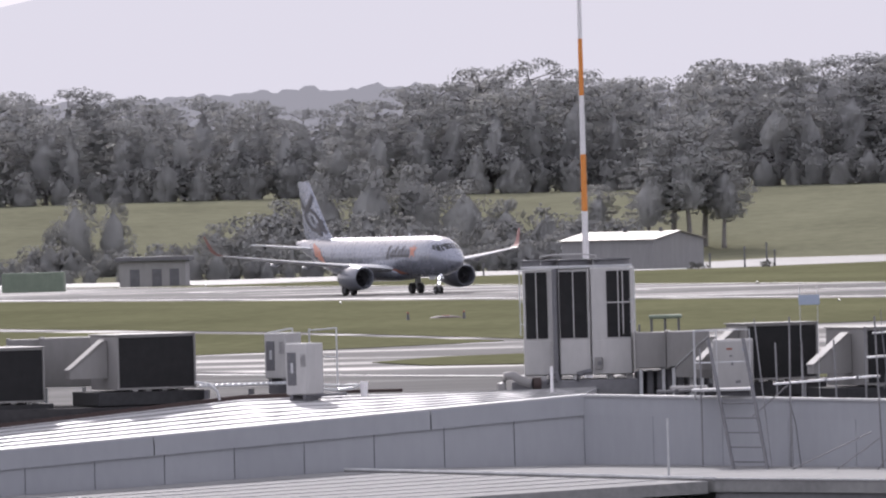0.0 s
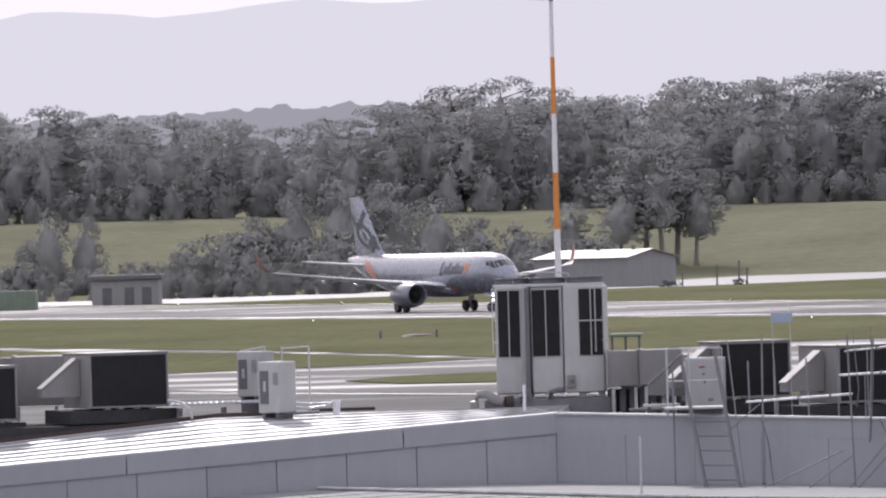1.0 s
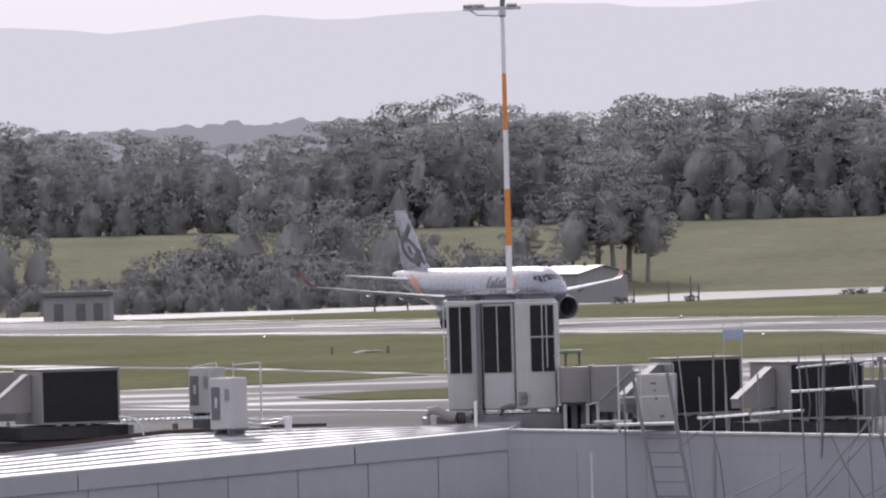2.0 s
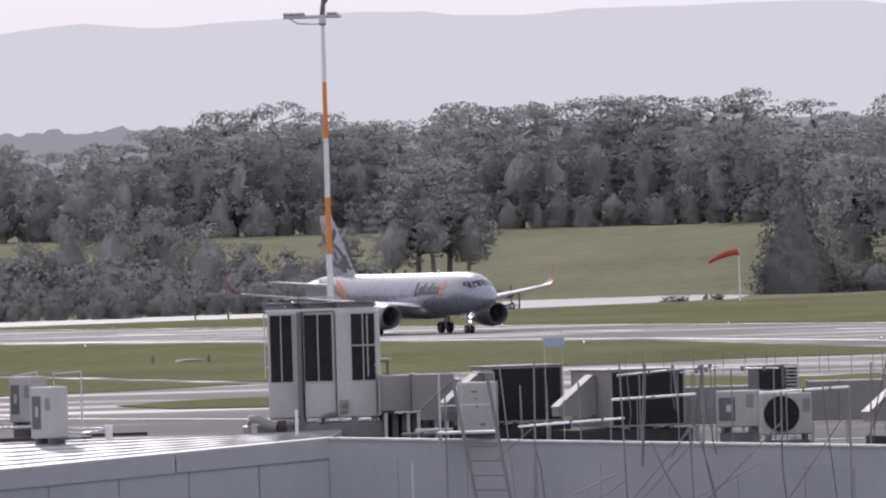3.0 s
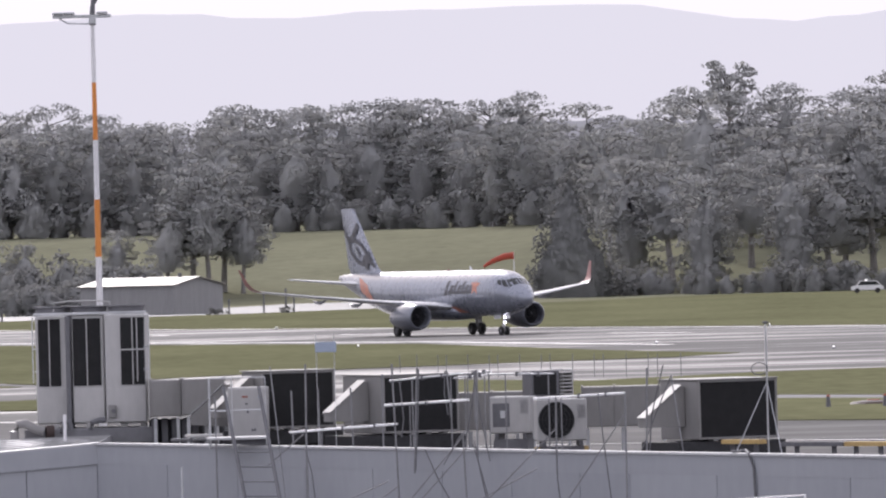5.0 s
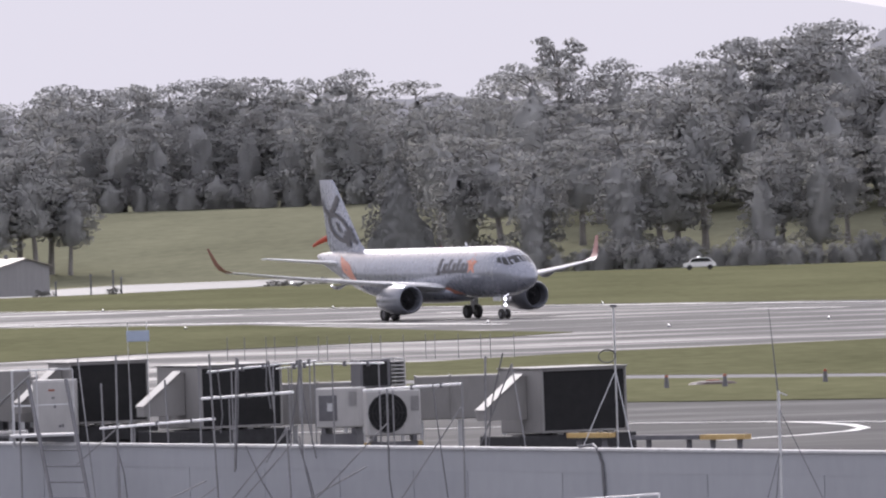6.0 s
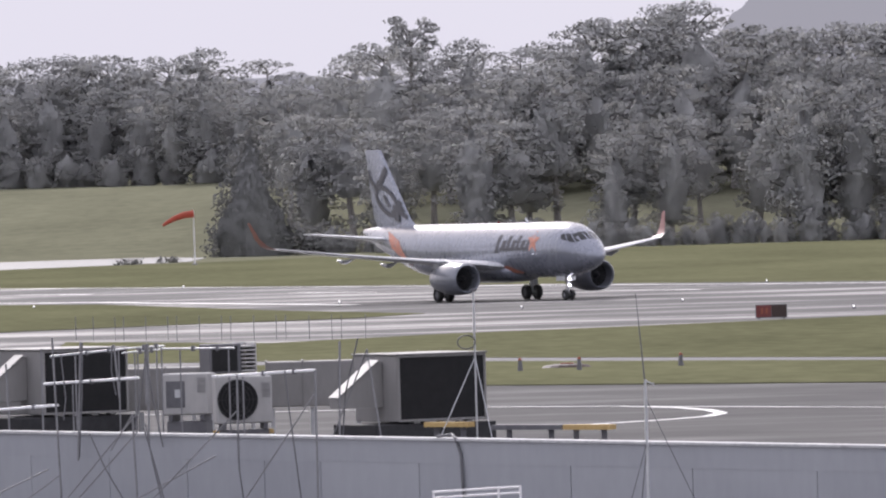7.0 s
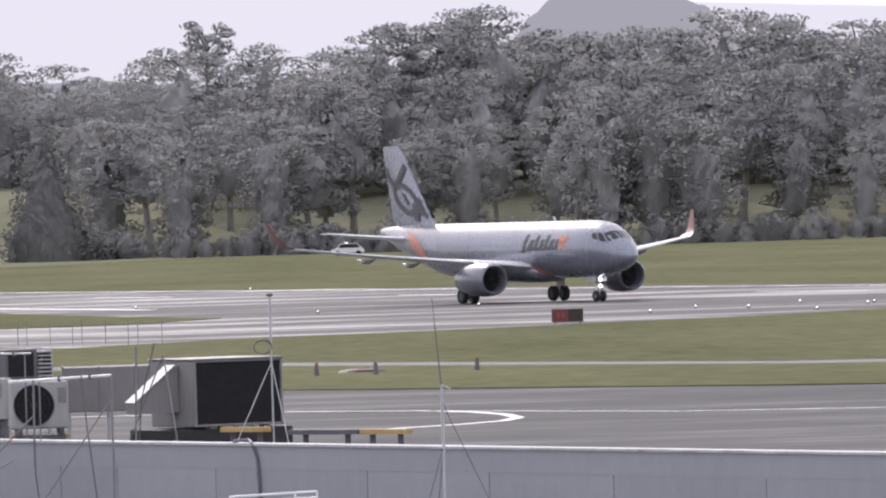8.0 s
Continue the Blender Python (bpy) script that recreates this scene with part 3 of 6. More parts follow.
def plant_wood():
    rng = np.random.default_rng(5)
    k = 0
    for row, (back, low, step) in enumerate(((0, 0.82, 7.2), (26, 1.0, 5.8), (52, 0.98, 13.0))):
        x = -195.0 + row * 2.3
        while x < 172:
            s = lerp_table(SHORE, x)
            y = s + 155 + back + rng.uniform(-9, 9) - (60 if x > 25 else 0)
            reach = y + (0.147 * y - 23.0) * smooth01((x + 20) / 40.0)
            target = lerp_table(TOPS, x * 1650.0 / reach) - 8.0
            z = ground_z(x, y)
            h = (8.0 + target * reach / 1650.0 - z) * low * rng.uniform(0.80, 0.99) - (1.6 if x > 62 else 1.8 if x > 40 else 2.4 if x > 4 else 0)
            put_tree(PINES[k % 6], x, y, max(9.0, h), 24.0, rng.uniform(0, 6.28), rng.uniform(1.0, 1.45))
            k += 1
            x += step * rng.uniform(0.7, 1.35)
    # hedges and bushes along the far shore and at the foot of the wood
    for x0, x1, off, h0, h1, step in ((-190, -118, -196, 1.5, 3.6, 2.8), (-118, -88, -198, 2, 4.2, 2.8), (-90, -60, -168, 2.5, 5.0, 2.8), (-190, -118, -60, 3, 6, 4.0), (-118, -60, -90, 4, 7, 4.0), (-118, -62, -40, 6, 9, 4.5), (-190, 10, 148, 4, 9, 5.0), (6, 165, 2, 2.5, 5.0, 2.6)):
        x = x0
        while x < x1:
            y = lerp_table(SHORE, x) + off + rng.uniform(-5, 5)
            put_tree(BUSHES[k % 4], x, y, rng.uniform(h0, h1), 6.0, rng.uniform(0, 6.28), rng.uniform(0.9, 1.4))
            k += 1
            x += step * rng.uniform(0.6, 1.4)
    # tall trees standing forward of the wood, close to the mown grass, with gaps between their groups
    for x0, x1, step in ((9, 24, 4.6), (31, 52, 4.4), (57, 74, 4.8), (79, 104, 4.6), (108, 165, 5.0)):
        x = x0
        while x < x1:
            y = lerp_table(SHORE, x) + rng.uniform(14, 60)
            put_tree((PINES[k % 6], STANDS[k % 3])[k % 2], x, y, rng.uniform(15, 24), 24.0, rng.uniform(0, 6.28), rng.uniform(0.9, 1.4))
            k += 1
            x += step * rng.uniform(0.6, 1.4)
    # big round trees in front of the wood
    for x, off, h, w in ((-120, 22, 10, 1.0), (-113, 28, 13, 0.95), (-105, 26, 15, 1.0), (-98, 30, 14.5, 0.95), (-90, 22, 12.5, 1.0), (-83, 16, 9.5, 0.9), (-129, 14, 7, 1.1),
                         (-152, 22, 12, 0.75), (-146, 22, 11, 0.6), (-181, 18, 14, 0.9), (-172, 14, 8, 1.0)):
        put_tree(ROUND[k % 3], x, lerp_table(SHORE, x) + off, h, 12.0, k * 1.3, w)
        k += 1


plant_wood()
# a few pines that stand apart
for _x, _y, _h, _i in ((-69, 1528, 11, 0), (-61, 1524, 15, 1), (-57, 1530, 21, 2), (-54.5, 1526, 19, 0), (-52.5, 1534, 20, 1), (-49, 1530, 15, 2), (-178, 1520, 17, 1)):
    put_tree(STANDS[_i], _x, _y, _h, 24.0, _x, 1.15)
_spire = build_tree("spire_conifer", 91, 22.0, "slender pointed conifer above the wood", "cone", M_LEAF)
_spire.matrix_basis = Matrix.Translation((-41.6, 1735, ground_z(-41.6, 1735))) @ Matrix.Diagonal((0.4, 0.4, 1.02, 1))
for _x, _h in ((-113.0, 0.88), (-105.0, 0.98)):
    copy_thing(_spire, Matrix.Translation((_x, 1735, ground_z(_x, 1735))) @ Matrix.Diagonal((0.4, 0.4, _h / 1.02, 1)))
_cone = build_tree("conifer", 71, 21.0, "dense cone-shaped conifer standing before the wood, paled for haze", "cone", M_CONIFER)
_cone.matrix_basis = Matrix.Translation((3.0, 1450, ground_z(3.0, 1450) - 0.2)) @ Matrix.Diagonal((1.15, 1.15, 1.0, 1))
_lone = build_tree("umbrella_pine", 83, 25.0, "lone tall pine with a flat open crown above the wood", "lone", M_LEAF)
_lone.matrix_basis = Matrix.Translation((30.5, 1575, ground_z(30.5, 1575) - 0.2)) @ Matrix.Diagonal((0.9, 0.9, 1.03, 1))
_lone2 = copy_thing(_lone, Matrix.Translation((71.5, 1560, ground_z(71.5, 1560) - 0.2)) @ Matrix.Rotation(1.0, 4, "Z") @ Matrix.Diagonal((1.25, 1.25, 0.94, 1)))
for _ob in PINES + STANDS + BUSHES + ROUND:      # the first of each kind stands in the wood as well
    _k = (PINES + STANDS + BUSHES + ROUND).index(_ob)
    _px = -190 + 23.0 * _k
    _ob.matrix_basis = Matrix.Translation((_px, lerp_table(SHORE, _px) + 200, ground_z(_px, lerp_table(SHORE, _px) + 200) - 0.2)) @ Matrix.Scale(0.72, 4)


# ---------------- the airliner ----------------
def oval(x, hw, hh, zc, n=28):
    return [Vector((x, hw * math.sin(2 * math.pi * k / n), zc + hh * math.cos(2 * math.pi * k / n))) for k in range(n)]


FUSE = [(17.70, 0.03, 0.03, 3.25), (17.55, 0.33, 0.33, 3.27), (17.2, 0.68, 0.66, 3.32), (16.6, 1.05, 1.02, 3.42), (15.8, 1.38, 1.40, 3.56), (14.9, 1.64, 1.74, 3.70),
        (13.9, 1.83, 1.97, 3.78), (12.6, 1.95, 2.07, 3.80), (10, 1.975, 2.07, 3.80), (4, 1.975, 2.07, 3.80), (-3, 1.975, 2.07, 3.80), (-7, 1.97, 2.06, 3.81),
        (-9.5, 1.86, 1.93, 3.95), (-12, 1.60, 1.65, 4.23), (-14.5, 1.20, 1.26, 4.60), (-17, 0.76, 0.84, 4.95), (-19, 0.38, 0.46, 5.22), (-19.87, 0.16, 0.22, 5.36)]


def body_at(x):
    t = sorted(FUSE)
    for a, b in zip(t, t[1:]):
        if a[0] <= x <= b[0]:
            k = (x - a[0]) / (b[0] - a[0])
            return [a[i] + (b[i] - a[i]) * k for i in range(1, 4)]
    return list(t[0][1:])


def skin(x, ang, proud=0.012):
    """A point on the fuselage skin: ang from straight up, positive to starboard (-y)."""
    hw, hh, zc = body_at(x)
    return Vector((x, -(hw + proud) * math.sin(ang), zc + (hh + proud) * math.cos(ang)))


def patch(g, outline, proud=0.012):
    """A decal following the skin: outline of (x, ang) quads' corners, two rows of equal length."""
    lower, upper = outline
    n, rows = len(lower), 7
    pts = []
    for j in range(rows):
        k = j / (rows - 1)
        pts += [skin(x0 + (x1 - x0) * k, a0 + (a1 - a0) * k, proud) for (x0, a0), (x1, a1) in zip(lower, upper)]
    g.add(pts, [(j * n + i, j * n + i + 1, j * n + n + i + 1, j * n + n + i) for j in range(rows - 1) for i in range(n - 1)])


def foil(chord, thick, n=9):
    """Aerofoil outline: (back from the leading edge, up)."""
    up = []
    for i in range(n):
        s = 0.5 * (1 - math.cos(math.pi * i / (n - 1)))
        y = 5 * thick * (0.2969 * math.sqrt(s) - 0.1260 * s - 0.3516 * s * s + 0.2843 * s ** 3 - 0.1015 * s ** 4)
        up.append((s * chord, y * chord))
    return up + [(s, -0.75 * y) for s, y in up[-2:0:-1]]


def wing_geo(sections):
    """sections: (y, leading edge x, z, chord, thickness)."""
    g = Geo()
    g.rings([[Vector((x - s, y, z + u)) for s, u in foil(c, th)] for y, x, z, c, th in sections])
    return g


def disc(g, c, r, axis, depth, n=20):
    a = Vector(axis).normalized()
    g.tube([Vector(c) - a * depth / 2, Vector(c) + a * depth / 2], r, n)


def build_wheel(parent, name, r, w, y, x, z):
    wh = thing(name, "", "")
    for key in ("label", "category"):
        if key in wh:
            del wh[key]
    wh.parent = parent
    wh.location = (x, y, z)
    t = Geo()
    prof = [(-w / 2, r * 0.6), (-w / 2, r * 0.88), (-w * 0.36, r * 0.98), (0, r), (w * 0.36, r * 0.98), (w / 2, r * 0.88), (w / 2, r * 0.6)]
    n = 22
    t.rings([[Vector((rr * math.cos(2 * math.pi * k / n), yy, rr * math.sin(2 * math.pi * k / n))) for k in range(n)] for yy, rr in prof], cap=False)
    part("tyre", t, M_TYRE, wh, "black rubber tyre", smooth=True)
    rim = Geo()
    disc(rim, (0, 0, 0), r * 0.6, (0, 1, 0), w * 0.7)
    for k in range(5):
        a = k * 1.2566
        disc(rim, (math.cos(a) * r * 0.35, 0, math.sin(a) * r * 0.35), r * 0.08, (0, 1, 0), w * 0.8, 8)
    part("rim", rim, M_DGREY, wh, "dark grey metal rim", smooth=True)
    return wh


def build_airliner():
    top = thing("airliner", "silver twin-jet airliner with charcoal and orange livery, rolling along runway", "airplane")
    g = Geo()
    g.rings([oval(*s) for s in FUSE])
    part("fuselage", g, M_SILVER, top, "silver-white painted fuselage", smooth=True)
    g = Geo()   # belly fairing
    g.rings([[Vector((x, w * math.sin(2 * math.pi * k / 20), zc + h * math.cos(2 * math.pi * k / 20))) for k in range(20)]
             for x, w, h, zc in ((7.2, 0.3, 0.3, 2.0), (6.0, 1.5, 0.75, 2.2), (3.5, 2.1, 1.0, 2.35), (-2.5, 2.1, 1.0, 2.35), (-5, 1.5, 0.75, 2.3), (-6.4, 0.3, 0.3, 2.1))])
    part("belly_fairing", g, M_SILVER, top, "silver belly fairing", smooth=True)
    # cockpit panes
    for sgn in (1, -1):
        for lo, hi in (([(16.45, 0.06), (16.30, 0.50), (16.02, 0.92)], [(15.55, 0.04), (15.45, 0.36), (15.22, 0.68)]),
                       ([(15.92, 0.98), (15.60, 1.05), (15.25, 1.08)], [(15.12, 0.72), (14.95, 0.76), (14.75, 0.80)]),
                       ([(15.12, 1.09), (14.75, 1.10), (14.45, 1.08)], [(14.62, 0.83), (14.45, 0.86), (14.30, 0.92)])):
            w = Geo()
            patch(w, ([(x, sgn * a) for x, a in lo], [(x, sgn * a) for x, a in hi]), 0.02)
            part("cockpit_window", w, M_GLASS, top, "dark cockpit window", smooth=True)
    # livery on both sides: dark bars and an orange star forward, orange sweep aft
    for sgn in (1, -1):
        for i, (x, wdt, lo, hi) in enumerate(((4.9, 0.48, 1.66, 0.98), (5.75, 0.60, 1.58, 1.20), (6.6, 0.44, 1.58, 1.02), (7.3, 0.56, 1.58, 1.20),
                                              (8.1, 0.42, 1.58, 1.02), (8.75, 0.60, 1.58, 1.20), (9.6, 0.36, 1.58, 1.20))):
            b = Geo()
            sl = 0.32
            patch(b, ([(x, sgn * lo), (x + wdt, sgn * lo)], [(x + sl, sgn * hi), (x + wdt + sl, sgn * hi)]))
            patch(b, ([(x - 0.12, sgn * lo), (x + wdt * 1.2, sgn * lo)], [(x - 0.1, sgn * (lo - 0.10)), (x + wdt * 1.25, sgn * (lo - 0.10))]), 0.014)
            part("livery_bar", b, M_DARK, top, "charcoal livery bar")
        s = Geo()
        c = skin(10.75, sgn * 1.25)
        star = []
        for k in range(10):
            r = (0.95, 0.42)[k % 2]
            t = math.pi * k / 5 + 0.3
            star.append(skin(10.75 + r * math.cos(t), sgn * (1.25 - r * math.sin(t) / 2.05), 0.016))
        s.add([c + Vector((0, -sgn * 0.02, 0))] + star, [(0, 1 + k, 1 + (k + 1) % 10) for k in range(10)])
        part("livery_star", s, M_ORANGE, top, "orange livery star")
        o = Geo()
        patch(o, ([(-9.0 - 0.9 * k, sgn * (2.2 - 0.12 * k)) for k in range(5)], [(-11.2 - 0.7 * k, sgn * (1.25 - 0.10 * k)) for k in range(5)]), 0.014)
        part("livery_sweep", o, M_ORANGE, top, "orange sweep on the rear fuselage")
        o = Geo()
        patch(o, ([(8.2 - 2.6 * k, sgn * 2.55) for k in range(5)], [(6.4 - 2.5 * k, sgn * 2.18) for k in range(5)]), 0.016)
        part("livery_sweep", o, M_ORANGE, top, "orange sweep on the belly")
        # door outlines
        for dx in (13.2, -11.6):
            d = Geo()
            for x0, x1, a0, a1 in ((dx, dx + 0.04, 1.95, 1.05), (dx + 0.82, dx + 0.86, 1.95, 1.05)):
                patch(d, ([(x0, sgn * a0), (x1, sgn * a0)], [(x0, sgn * a1), (x1, sgn * a1)]))
            part("door_seam", d, M_WING, top, "grey door seam")
        # cabin windows
        for i in range(34):
            x = 9.4 - i * 0.53
            wv = Geo()
            patch(wv, ([(x, sgn * 1.46), (x + 0.2, sgn * 1.46)], [(x, sgn * 1.32), (x + 0.2, sgn * 1.32)]), 0.009)
            part("cabin_window", wv, M_SILVER, top)
    # wings, sharklets, flap fairings, engines
    for sgn in (1, -1):
        g = wing_geo([(sgn * 1.2, 5.9, 2.55, 7.2, 0.13), (sgn * 6.4, 3.0, 3.10, 4.3, 0.115), (sgn * 12, -0.05, 3.75, 2.75, 0.105), (sgn * 16.6, -2.55, 4.35, 1.55, 0.10)])
        wing = part("wing", g, M_WING, top, "grey swept wing", smooth=True)
        g = Geo()
        g.rings([[Vector((x - s, sgn * y + u * sgn, z)) for s, u in foil(c, 0.09)] for y, x, z, c in
                 ((16.6, -2.60, 4.35, 1.5), (17.15, -3.0, 4.62, 1.15), (17.5, -3.5, 5.15, 0.85), (17.95, -4.2, 6.4, 0.42))])
        part("sharklet", g, M_SHARK, wing, "orange upturned wing tip, painted darker for shade", smooth=True)
        for y in (4.6, 8.2, 11.4):
            k = Geo()
            xe = 3.0 - (y - 6.4) * 0.545 - (4.3 if y < 6.5 else 4.3 - (y - 6.4) * 0.277)
            z = 3.0 + (y - 6.4) * 0.116
            k.tube([(xe + 2.6, sgn * y, z - 0.10), (xe + 1.5, sgn * y, z - 0.32), (xe + 0.6, sgn * y, z - 0.30), (xe - 0.1, sgn * y, z - 0.14)], [0.06, 0.17, 0.15, 0.03], 8)
            part("flap_fairing", k, M_SILVER, wing, smooth=True)
        slat = Geo()
        slat.tube([(5.0, sgn * 2.6, 2.72), (3.05, sgn * 6.4, 3.12), (0.02, sgn * 12, 3.77), (-2.5, sgn * 16.5, 4.36)], [0.14, 0.11, 0.08, 0.05], 8)
        part("slat", slat, M_METAL, wing, "bright metal leading edge", smooth=True)
        # engine
        ey, ez = sgn * 5.75, 1.78
        n = 26
        nac = Geo()
        prof = [(7.35, 0.92), (7.5, 1.0), (7.45, 1.08), (7.1, 1.17), (6.2, 1.24), (4.9, 1.20), (3.6, 0.98), (3.0, 0.86), (3.0, 0.78), (6.6, 0.88), (7.35, 0.92)]
        nac.rings([[Vector((x, ey + r * math.sin(2 * math.pi * k / n), ez + r * math.cos(2 * math.pi * k / n))) for k in range(n)] for x, r in prof], cap=False)
        eng = part("engine", nac, M_NACELLE, top, "silver engine nacelle", smooth=True)
        lip = Geo()
        lip.rings([[Vector((x, ey + r * math.sin(2 * math.pi * k / n), ez + r * math.cos(2 * math.pi * k / n))) for k in range(n)]
                   for x, r in ((7.3, 0.925), (7.45, 0.95), (7.53, 1.01), (7.46, 1.09), (7.3, 1.14))], cap=False)
        part("intake_lip", lip, M_NACELLE, eng, "silver intake lip", smooth=True)
        fan = Geo()
        disc(fan, (6.5, ey, ez), 0.87, (1, 0, 0), 0.05, 26)
        blades = []
        for k in range(18):
            t = 2 * math.pi * k / 18
            cdir = Vector((0, math.sin(t), math.cos(t)))
            side = Vector((0, math.cos(t), -math.sin(t)))
            p = Vector((6.56, ey, ez))
            blade = Geo().add([p + cdir * 0.28 - side * 0.03, p + cdir * 0.28 + side * 0.03 + Vector((0.06, 0, 0)), p + cdir * 0.86 + side * 0.10 + Vector((0.12, 0, 0)), p + cdir * 0.86 - side * 0.06], [(0, 1, 2, 3)])
            blades.append(blade)
        fan.tube([(6.55, ey, ez), (6.85, ey, ez), (7.0, ey, ez)], [0.28, 0.16, 0.02], 14)
        part("fan", fan, M_FANDARK, eng, "dark fan disc and spinner", smooth=True)
        for blade in blades:
            part("fan_blade", blade, M_FANDARK, eng)
        core = Geo()
        core.tube([(3.6, ey, ez), (2.6, ey, ez), (2.2, ey, ez), (1.5, ey, ez)], [0.72, 0.58, 0.42, 0.05], 18)
        part("exhaust_cone", core, M_METAL, eng, smooth=True)
        py = Geo()
        py.rings([[Vector((x, ey + w, z)) for x, w, z in ((x0, 0, z0), (x0 - 0.5, 0.17, z0), (x1, 0.10, z1), (x1 - 0.2, 0, z1), (x1, -0.10, z1), (x0 - 0.5, -0.17, z0))]
                  for x0, x1, z0, z1 in ((6.2, 2.6, 2.85, 2.5), (5.0, 2.0, 3.12, 3.05))])
        part("pylon", py, M_SILVER, eng, smooth=True)
        # tailplane
        g = wing_geo([(sgn * 0.5, -13.7, 4.75, 4.1, 0.10), (sgn * 6.2, -16.9, 5.35, 1.55, 0.09)])
        part("tailplane", g, M_WHITE, top, "white tailplane", smooth=True)
    # fin and its emblem
    g = Geo()
    fins = ((5.55, -10.9, 6.6), (6.4, -12.2, 6.0), (8.0, -13.55, 5.0), (11.55, -16.65, 2.75), (11.76, -17.0, 2.35))
    g.rings([[Vector((x - s, u, z)) for s, u in foil(c, 0.085)] for z, x, c in fins])
    fin = part("fin", g, M_SILVER, top, "silver tail fin", smooth=True)

    def fin_pt(u, z, side):
        """u: 0 leading edge to 1 trailing edge."""
        x = lerp_table([(f[0], f[1]) for f in fins], z)
        c = lerp_table([(f[0], f[2]) for f in fins], z)
        th = 5 * 0.085 * c * (0.2969 * math.sqrt(u) - 0.126 * u - 0.3516 * u * u + 0.2843 * u ** 3 - 0.1015 * u ** 4)
        return Vector((x - u * c, side * (max(th, 0.02) + 0.03), z))
    for side in (1, -1):
        ring = [(0.47 - 0.30 * math.cos(t) * (1.0 + 0.12 * math.sin(t)) + 0.10 * math.sin(t), 7.75 + 1.12 * math.sin(t)) for t in [math.pi * k / 6 for k in range(13)]]
        for pts, wd in (([(0.95, 10.15), (0.90, 9.3), (0.74, 8.75), (0.50, 9.25), (0.08, 10.3)], 0.16), (ring, 0.135), ([(0.50, 8.2), (0.42, 7.3)], 0.09),
                        ([(0.34, 6.15), (0.06, 7.75)], 0.15), ([(0.30, 7.35), (0.04, 6.45)], 0.15), ([(0.38, 6.85), (0.04, 7.1)], 0.12)):
            e = Geo()
            fine = []
            for (u0, z0), (u1, z1) in zip(pts, pts[1:]):
                fine += [(u0 + (u1 - u0) * k / 4, z0 + (z1 - z0) * k / 4) for k in range(4)]
            fine.append(pts[-1])
            row = []
            for k, (u, z) in enumerate(fine):
                a, b = fine[max(k - 1, 0)], fine[min(k + 1, len(fine) - 1)]
                du, dz = (b[0] - a[0]) * 4.5, b[1] - a[1]
                ln = math.hypot(du, dz) + 1e-6
                nu, nz = -dz / ln * wd * 1.5 / 4.5, du / ln * wd * 1.5
                row += [fin_pt(min(0.97, max(0.02, u + nu)), z + nz, side), fin_pt(min(0.97, max(0.02, u - nu)), z - nz, side)]
            e.add(row, [(2 * k, 2 * k + 1, 2 * k + 3, 2 * k + 2) for k in range(len(fine) - 1)])
            part("fin_emblem", e, M_DARK, fin, "charcoal curved emblem stroke")
    # landing gear
    gear = []
    for name, x, y, r, w, gap, zt in (("main_gear", 0.0, 3.795, 0.57, 0.42, 0.46, 2.6), ("main_gear", 0.0, -3.795, 0.57, 0.42, 0.46, 2.6), ("nose_gear", 12.64, 0.0, 0.40, 0.26, 0.27, 2.3)):
        s = Geo()
        s.tube([(x, y, zt), (x, y, r)], [0.16, 0.13] if r > 0.5 else [0.12, 0.09], 10)
        s.tube([(x, y - gap - 0.1, r), (x, y + gap + 0.1, r)], 0.08, 8)
        s.tube([(x + 0.1, y, zt - 0.5), (x + 1.1, y * 0.75, zt + 0.1)], 0.06, 8)
        s.tube([(x - 0.08, y, r + 0.9), (x - 0.42, y, r + 0.5), (x - 0.08, y, r + 0.1)], 0.04, 6)
        leg = part(name, s, M_METAL, top, "grey landing gear leg", smooth=True)
        d = Geo()
        if r > 0.5:
            sg = 1 if y > 0 else -1
            d.box((x - 0.75, y + sg * 0.22 - 0.02, 1.1), (x + 0.55, y + sg * 0.22 + 0.02, 2.5), 0.01)
            part("gear_door", d, M_WHITE, leg)
        else:
            for sg in (1, -1):
                d2 = Geo().box((x - 1.0, sg * 0.45 - 0.02, 1.45), (x + 0.3, sg * 0.45 + 0.02, 2.1), 0.01)
                part("gear_door", d2, M_WHITE, leg)
            for zz in (1.58, 1.12):
                lm = Geo()
                disc(lm, (x + 0.2, 0.0, zz), 0.10, (1, 0, 0), 0.12, 14)
                part("landing_light", lm, M_LAMP, leg, "lit white landing light")
        for sg in (1, -1):
            gear.append(build_wheel(leg, "wheel", r, w, y + sg * gap, x, r))
    an = Geo()
    an.tube([(6.5, 0, 5.85), (6.3, 0, 6.2)], [0.12, 0.05], 6)
    part("antenna", an, M_WHITE, top)
    bc = Geo()
    bc.tube([(2.0, 0, 5.85), (2.0, 0, 6.02)], [0.12, 0.06], 10)
    part("beacon", bc, M_SIGNR, top, "red beacon")
    return top, gear


AIRLINER, WHEELS = build_airliner()


# ---------------- the terminal roofs in front ----------------
WALL_A, WALL_B = Vector((-7.87, 167.0)), Vector((14.0, 141.8))
WALL_DIR = (WALL_B - WALL_A).normalized()
WALL_OUT = Vector((-WALL_DIR.y, WALL_DIR.x)) * -1.0      # towards the viewer
if WALL_OUT.y > 0:
    WALL_OUT = -WALL_OUT
WALL_LEN = (WALL_B - WALL_A).length


def wall_top(s):
    return 4.81 - 0.0116 * s


def at_wall(s, out=0.0):
    """A plan point s metres along the parapet from the inner corner, out metres in front of it."""
    return WALL_A + WALL_DIR * s + WALL_OUT * out


